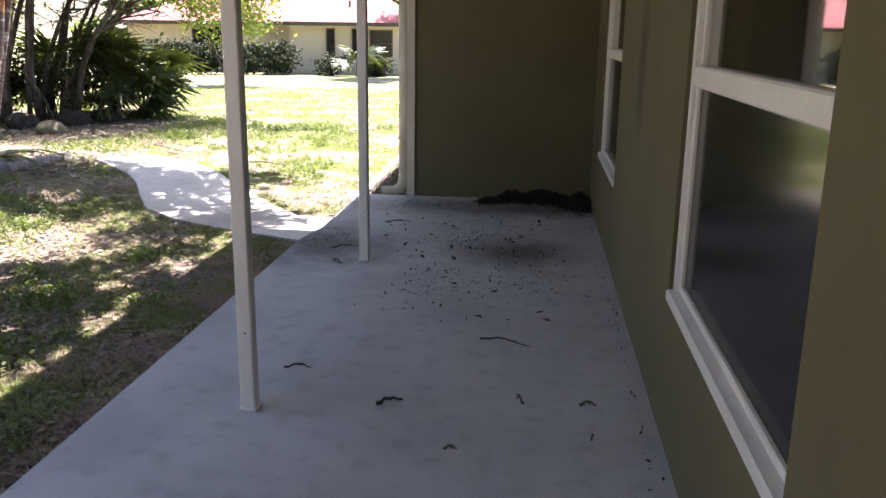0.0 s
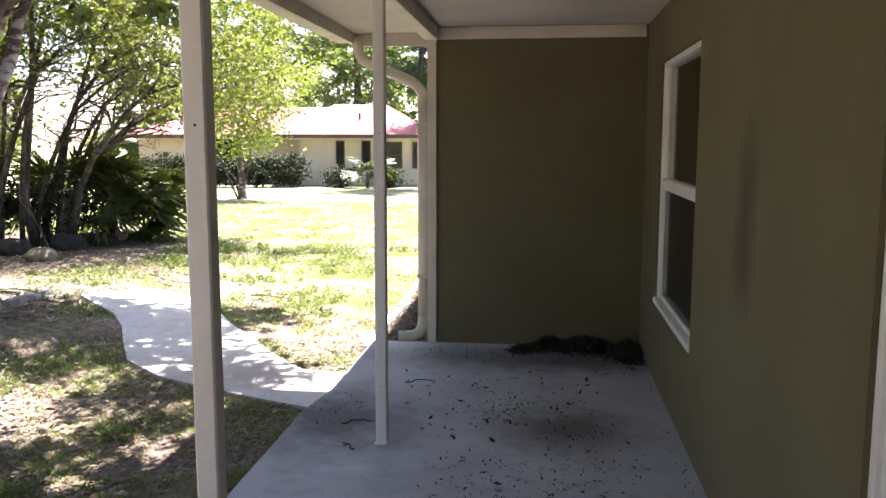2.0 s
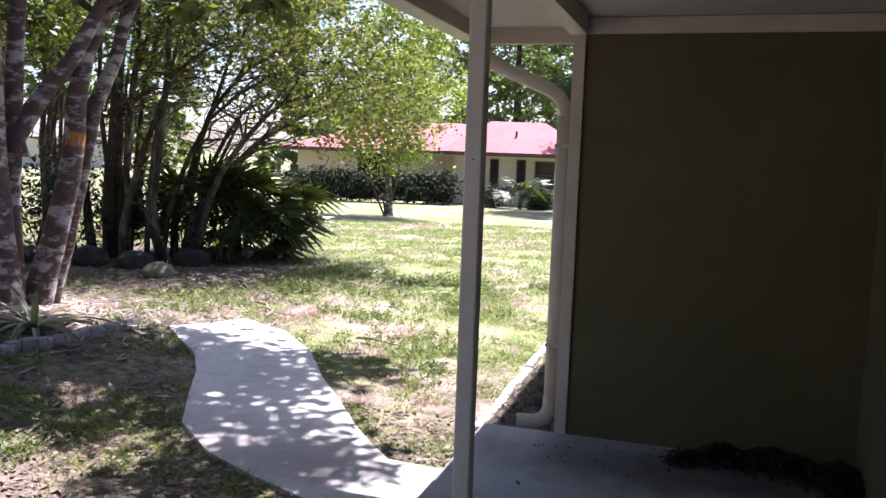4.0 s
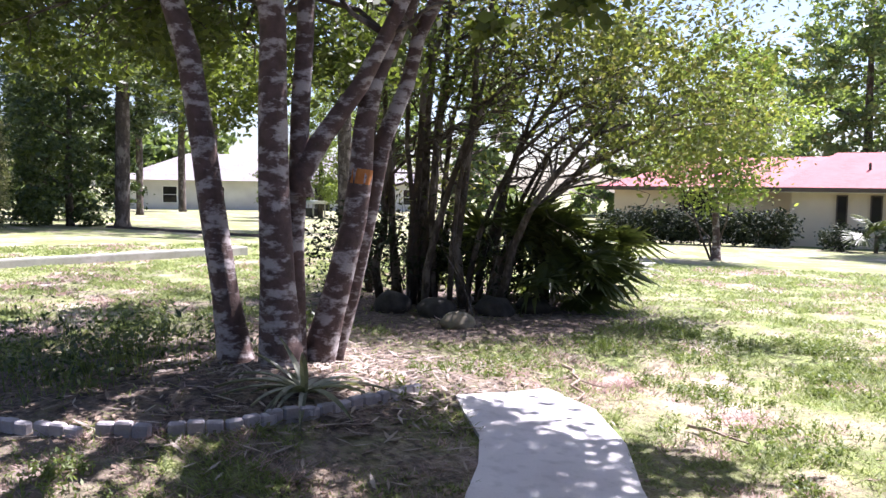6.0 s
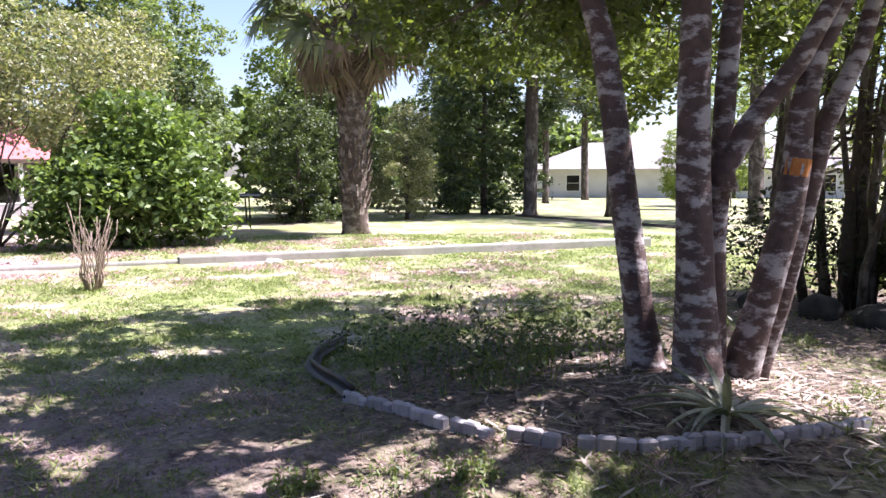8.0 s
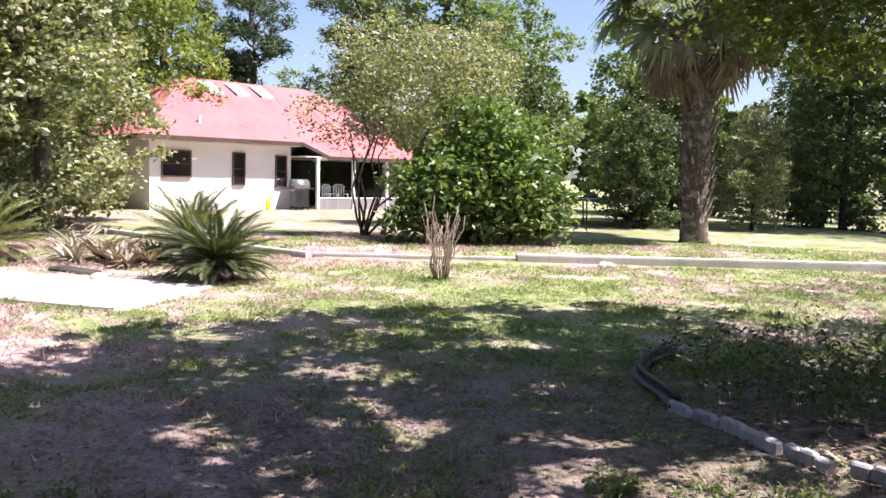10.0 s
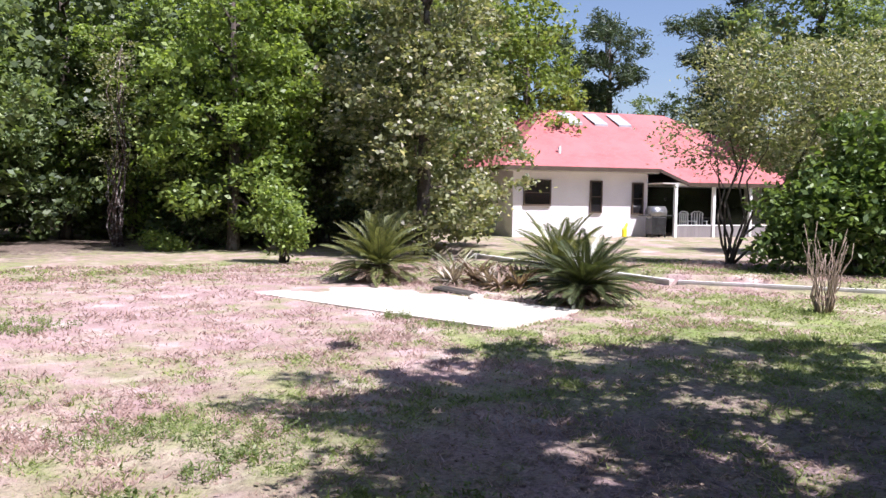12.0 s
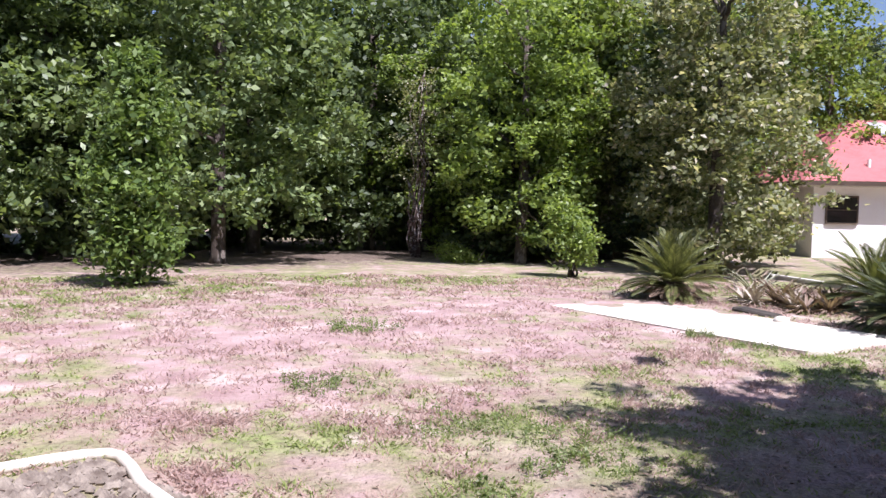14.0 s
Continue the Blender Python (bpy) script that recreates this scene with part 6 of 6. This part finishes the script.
roof = put("roof", Geo().face([(-0.7, -0.7, 2.25), (6.2, -0.7, 2.25), (4.0, 2.7, 3.72), (1.5, 2.7, 3.72)]).face([(6.2, -0.7, 2.25), (6.2, 10.5, 2.25), (4.0, 6.6, 3.72), (4.0, 2.7, 3.72)]).face([(-0.7, 1.5, 2.25), (-0.7, -0.7, 2.25), (1.5, 2.7, 3.72), (1.5, 6.0, 3.72)]).face([(1.5, 2.7, 3.72), (4.0, 2.7, 3.72), (4.0, 6.6, 3.72), (1.5, 6.6, 3.72)])
           .face([(-8.2, 1.5, 2.25), (-0.7, 1.5, 2.25), (1.5, 6.0, 3.7), (-4.1, 6.0, 3.7)]).face([(-8.2, 10.5, 2.25), (-8.2, 1.5, 2.25), (-4.1, 6.0, 3.7)]).face([(6.2, 10.5, 2.25), (-8.2, 10.5, 2.25), (-4.1, 6.0, 3.7), (4.0, 6.6, 3.72)]), M_ROOF_RED, top, "pinkish red shingle roof")
put("fascia", Geo().box((-0.74, -0.76, 2.1), (6.24, -0.7, 2.27)).box((-8.2, 1.44, 2.1), (-0.74, 1.5, 2.27)).box((6.2, -0.7, 2.1), (6.24, 10.5, 2.27)), M_BROWN, top, "dark fascia board")
put("soffit", Geo().box((-0.7, -0.7, 2.07), (6.2, 0, 2.1)), M_CEIL, top)
put("vent_pipe", Geo().tube([(2.7, 1.0, 2.9), (2.7, 1.0, 3.25)], 0.05, 8), M_BLACK, roof, "dark vent pipe")
house_window(top, 1.65, 0.8, 0.3, 1.15, 0)
house_window(top, 2.8, 0.8, 0.32, 1.15, 0)
house_window(top, 3.6, 0.8, 0.95, 1.1, 1)
house_window(top, 5.1, 0.8, 0.28, 1.1, 0)
house_window(top, -4.6, 0.4, 1.6, 1.6, 0, y=2.17)


def hedge(name, label, a, b, height, depth, n, seed, material=M_LEAF_SHADE_DARK):
    rng = np.random.default_rng(seed)
    a, b = Vector((*a, 0)), Vector((*b, 0))
    z = gz(a.x, a.y)
    top = thing(name, (a.x, a.y, z), label, "hedge")
    k = max(3, int((b - a).length / 0.7))
    blobs = [((b.x - a.x) * i / k, (b.y - a.y) * i / k, height * 0.5, 0.62, 0.62, height * 0.5 * rng.uniform(0.85, 1.1)) for i in range(k + 1)]
    rnd = random.Random(seed)
    for q in blobs[::2]:
        limb(top, curve_pts(rnd, (q[0], q[1], -0.1), (q[0] + 0.1, q[1], height * 0.6), 5), 0.03, 0.01, M_BARK_DARK, "stem", 5)
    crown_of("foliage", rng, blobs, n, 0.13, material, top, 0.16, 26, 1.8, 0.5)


hedge("hedge", "long clipped hedge before the cream house, shade put into its dark colour", (-16.8, 26.0), (-11.4, 28.3), 1.35, 1.0, 17000, 71)
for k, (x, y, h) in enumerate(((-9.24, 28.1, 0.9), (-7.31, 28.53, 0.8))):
    shrub("foundation_shrub", x, y, "rounded dark shrub before the cream house", [(0, 0, h * 0.5, 0.7, 0.7, h * 0.5)], 1600, 0.12, M_LEAF_SHADE_DARK, 4, 75 + k, 0.14, group="foundation shrubs")
x, y = -8.03, 27.97
top = thing("young_palm", (x, y, gz(x, y)), "young pale fan palm before the cream house", "palm")
rnd = random.Random(5)
put("trunk", Geo().tube([(0, 0, -0.1), (0, 0, 0.6)], 0.07, 8, 0.3), M_PALM_BARK, top)
for k in range(12):
    fan_leaf(top, FANS, rnd, (0, 0, 0.5), k * 2.4, rnd.uniform(0.1, 1.2), rnd.uniform(0.4, 0.8), 0.012, M_FAN)

# far grey-white house behind the trunks
top = thing("grey_house", (-60.0, 30.0, -0.6), "low grey-white house with a pale roof far behind the trees", "house", turn=52)
for a, b in (((0, 0, -0.5), (24, 0.3, 2.6)), ((0, 0.3, -0.5), (0.3, 9, 2.6)), ((23.7, 0.3, -0.5), (24, 9, 2.6)), ((0.3, 8.7, -0.5), (23.7, 9, 2.6))):
    put("wall", Geo().box(a, b), M_HOUSE_GREY, top)
put("roof", hip_roof(Geo(), 24, 9, 2.6, 2.2, 0.7), M_ROOF_GREY, top, "pale grey shingle roof")
for x in (3.0, 6.5, 10.5, 13.0, 16.0, 19.5, 21.5):
    house_window(top, x, 0.9, 1.0, 1.2, 1, frame=M_WHITE)
put("garage_shade", Geo().box((14.4, -0.06, 0.05), (15.6, -0.02, 2.1)), M_PANE, top, "dark screened doorway")
x, y = -38.61, 29.79
top = thing("covered_cart", (x, y, gz(x, y)), "white covered cart on the far lawn", "cart")
put("canopy", Geo().box((-0.9, -0.6, 0.85), (0.9, 0.6, 1.05), 0.08), M_WHITE, top)
for a in (-0.7, 0.7):
    for b in (-0.45, 0.45):
        put("leg", Geo().box((a - 0.03, b - 0.03, 0), (a + 0.03, b + 0.03, 0.9)), M_STEEL, top)
put("body", Geo().box((-0.5, -0.35, 0.1), (0.5, 0.35, 0.6), 0.03), M_BLACK, top)

# red-roofed house glimpsed through the wood
top = thing("hidden_house", (-36.0, -52.0, -0.05), "house with an orange-red roof glimpsed through the wood", "house", turn=150)
for a, b in (((0, 0, -0.3), (14, 8, 2.6)),):
    put("wall", Geo().box(a, b), M_HOUSE_CREAM, top)
put("roof", hip_roof(Geo(), 14, 8, 2.6, 2.2, 0.6), M_ROOF_RED, top)

# broken pale branches leaning at the edge of the wood
bx, by = -22.3, -20.4
top = thing("fallen_branch", (bx, by, gz(bx, by)), "pale dead branch fallen at the edge of the wood", "branch")
rnd = random.Random(23)
for a, b, thick in (((-0.7, -0.9, 0.02), (0.5, 0.7, 0.95), 0.045), ((-0.2, -0.3, 0.4), (0.3, 1.0, 0.45), 0.025), ((0.1, 0.1, 0.65), (-0.5, 0.5, 1.3), 0.022), ((0.3, 0.4, 0.8), (0.9, 0.2, 1.1), 0.018), ((0.9, 0.9, 0.02), (-0.3, 0.4, 0.7), 0.03)):
    limb(top, curve_pts(rnd, a, b, 6, 0.04, 0.06), thick, thick * 0.3, M_PALE_TWIG, "limb", 6)
shrub("low_shrub", -20.7, -20.0, "low bright green seedling shrub at the wood's edge", [(0, 0, 0.3, 0.6, 0.7, 0.28), (0.2, 0.7, 0.25, 0.5, 0.5, 0.22)], 1500, 0.1, M_LEAF_MID, 5, 57, 0.12)

# trampoline
x, y = -28.47, 2.78
top = thing("trampoline", (x, y, gz(x, y)), "round trampoline on dark metal legs in the lawn", "trampoline")
ring = [(1.75 * math.cos(a), 1.75 * math.sin(a), 0.8) for a in np.linspace(0, 2 * math.pi, 33)]
put("rim", Geo().tube(ring, 0.04, 8), M_BLACK, top)
put("mat", Geo().prism([(0.93 * p[0], 0.93 * p[1]) for p in ring[:-1]], 0.79, 0.8), M_BLACK, top)
for k in range(6):
    a = k * math.pi / 3 + 0.3
    put("leg", Geo().tube([(1.72 * math.cos(a), 1.72 * math.sin(a), 0.8), (1.66 * math.cos(a), 1.66 * math.sin(a), 0.0)], 0.028, 6), M_BLACK, top)

# fallen branches, stones, litter
for (x, y), length, turn, thick in (((-5.14, 2.90), 1.3, -52, 0.014), ((-3.64, 2.28), 0.5, -20, 0.012), ((-9.54, 2.76), 0.8, 20, 0.012)):
    twig(x, y, length, turn, thick, gz(x, y) + 0.03, M_PALE_TWIG, "pale dead branch lying on the lawn")
for k, (x, y) in enumerate(((-17.46, 0.25), (-17.42, 0.34), (-14.30, -7.91))):
    bm = bmesh.new()
    bmesh.ops.create_icosphere(bm, subdivisions=2, radius=0.12)
    for v in bm.verts:
        v.co *= 1 + 0.3 * noise.noise(v.co * 9 + Vector((k, 0, 0)))
        v.co.z *= 0.6
    ob = put("stone", Geo().bm(bm), M_PAD, None, "small pale stone lying in the grass", True)
    ob.matrix_basis = pose(x, y, gz(x, y) + 0.03)
    tagged(ob, category="stone", group="loose stones")


def inside(poly, x, y):
    hit = np.zeros(len(x), bool)
    for (x0, y0), (x1, y1) in zip(poly, poly[1:] + poly[:1]):
        c = ((y0 > y) != (y1 > y)) & (x < (x1 - x0) * (y - y0) / (y1 - y0 + 1e-12) + x0)
        hit ^= c
    return hit


KEEP_OFF = [LEFT + RIGHT[::-1], [(-11.65, -6.58), (-13.82, -6.1), (-15.45, -10.9), (-13.4, -11.62)], [(-2.15, -11), (1, -11), (1, 0.4), (-2.09, 0.4), (-2.09, -1.2), (-2.15, -1.6)], [(-2.2, 0), (0, 0), (0, 8), (-2.2, 8)], [(-4.25, -8.7), (-4.0, -7.3), (-2, -7.3), (-2, -9.1)]]


def strewn(rng, n, near, far, power, centre=(-2.1, -2.6)):
    r = near + (far - near) * rng.uniform(0, 1, n) ** power
    a = rng.uniform(radians(40), radians(276), n)
    x, y = centre[0] + r * np.cos(a), centre[1] + r * np.sin(a)
    ok = np.ones(n, bool)
    for poly in KEEP_OFF:
        ok &= ~inside(poly, x, y)
    return x[ok], y[ok], r[ok]


rng = np.random.default_rng(90)
x, y, r = strewn(rng, 860000, 0.2, 20, 1.2)
patch = np.array([noise.noise((a * 1.1, b * 1.1, 7)) + 0.9 * noise.noise((a * 5.3, b * 5.3, 2)) for a, b in zip(x, y)])
dense = np.clip(0.62 + 1.0 * patch, 0.08, 1)
dense[np.hypot((x + 6.6) / 3.4, (y + 3.4) / 2.4) < 1] *= 0.45
in_bed = np.hypot((x + 7.6) / 2.4, (y - 1.2) / 2.2) < 1
dense[np.hypot((x + 10.0) / 6.0, (y + 11.8) / 3.4) < 1] *= 0.4
dense[in_bed] *= 0.15
dense[np.hypot((x + 8.8) / 2.4, (y - 5.6) / 1.8) < 1] *= 0.1
keep = rng.uniform(0, 1, len(x)) < dense
x, y, r = x[keep], y[keep], r[keep]
n = len(x)
z = ground_z(x, y)
h = rng.uniform(0.010, 0.042, n) * (1 + 0.03 * r) * (0.8 + 0.9 * np.clip(patch[keep], -0.5, 1))
wd = 0.004 + 0.0011 * r
a = rng.uniform(0, 6.28, n)
lean = rng.normal(size=(n, 2)) * 1.5
v = np.empty((n, 3, 3))
v[:, 0] = np.column_stack([x - np.cos(a) * wd, y - np.sin(a) * wd, z - 0.01])
v[:, 1] = np.column_stack([x + np.cos(a) * wd, y + np.sin(a) * wd, z - 0.01])
v[:, 2] = np.column_stack([x + lean[:, 0] * h, y + lean[:, 1] * h, z + h])
tagged(new("grass", fast_mesh("grass", v.reshape(-1, 3), 3, M_BLADES)), "sparse sunlit grass blades, green and straw-coloured", "grass", kind="stuff")
x, y, r = strewn(rng, 90000, 0.2, 14, 1.0)
bed = (np.hypot((x + 7.4) / 2.6, (y - 1.6) / 2.6) < 1) | (np.hypot((x + 7.6) / 2.6, (y - 5.0) / 1.6) < 1) | ((x > -5.0) & (y < 0.6) & (y > -6) & (rng.uniform(0, 1, len(x)) < 0.75)) | ((np.hypot((x + 6.6) / 3.8, (y + 3.4) / 2.7) < 1) & (rng.uniform(0, 1, len(x)) < 0.55)) | (rng.uniform(0, 1, len(x)) < 0.05)
x, y = x[bed], y[bed]
scatter("fallen_leaves", "brown and pale fallen leaves over soil and grass", "leaf litter", np.column_stack([x, y, ground_z(x, y) + 0.02]), 0.055, M_LITTER)
x = -6.2 + rng.normal(size=900) * 0.75
y = 1.2 + rng.normal(size=900) * 0.9
ok = ~inside(KEEP_OFF[0], x, y) & ~inside(KEEP_OFF[2], x, y)
scatter("straw_litter", "pale dead strap leaves strewn round the trunks", "leaf litter", np.column_stack([x, y, ground_z(x, y) + 0.025])[ok], 0.22, M_PALE_LITTER, 9.0)
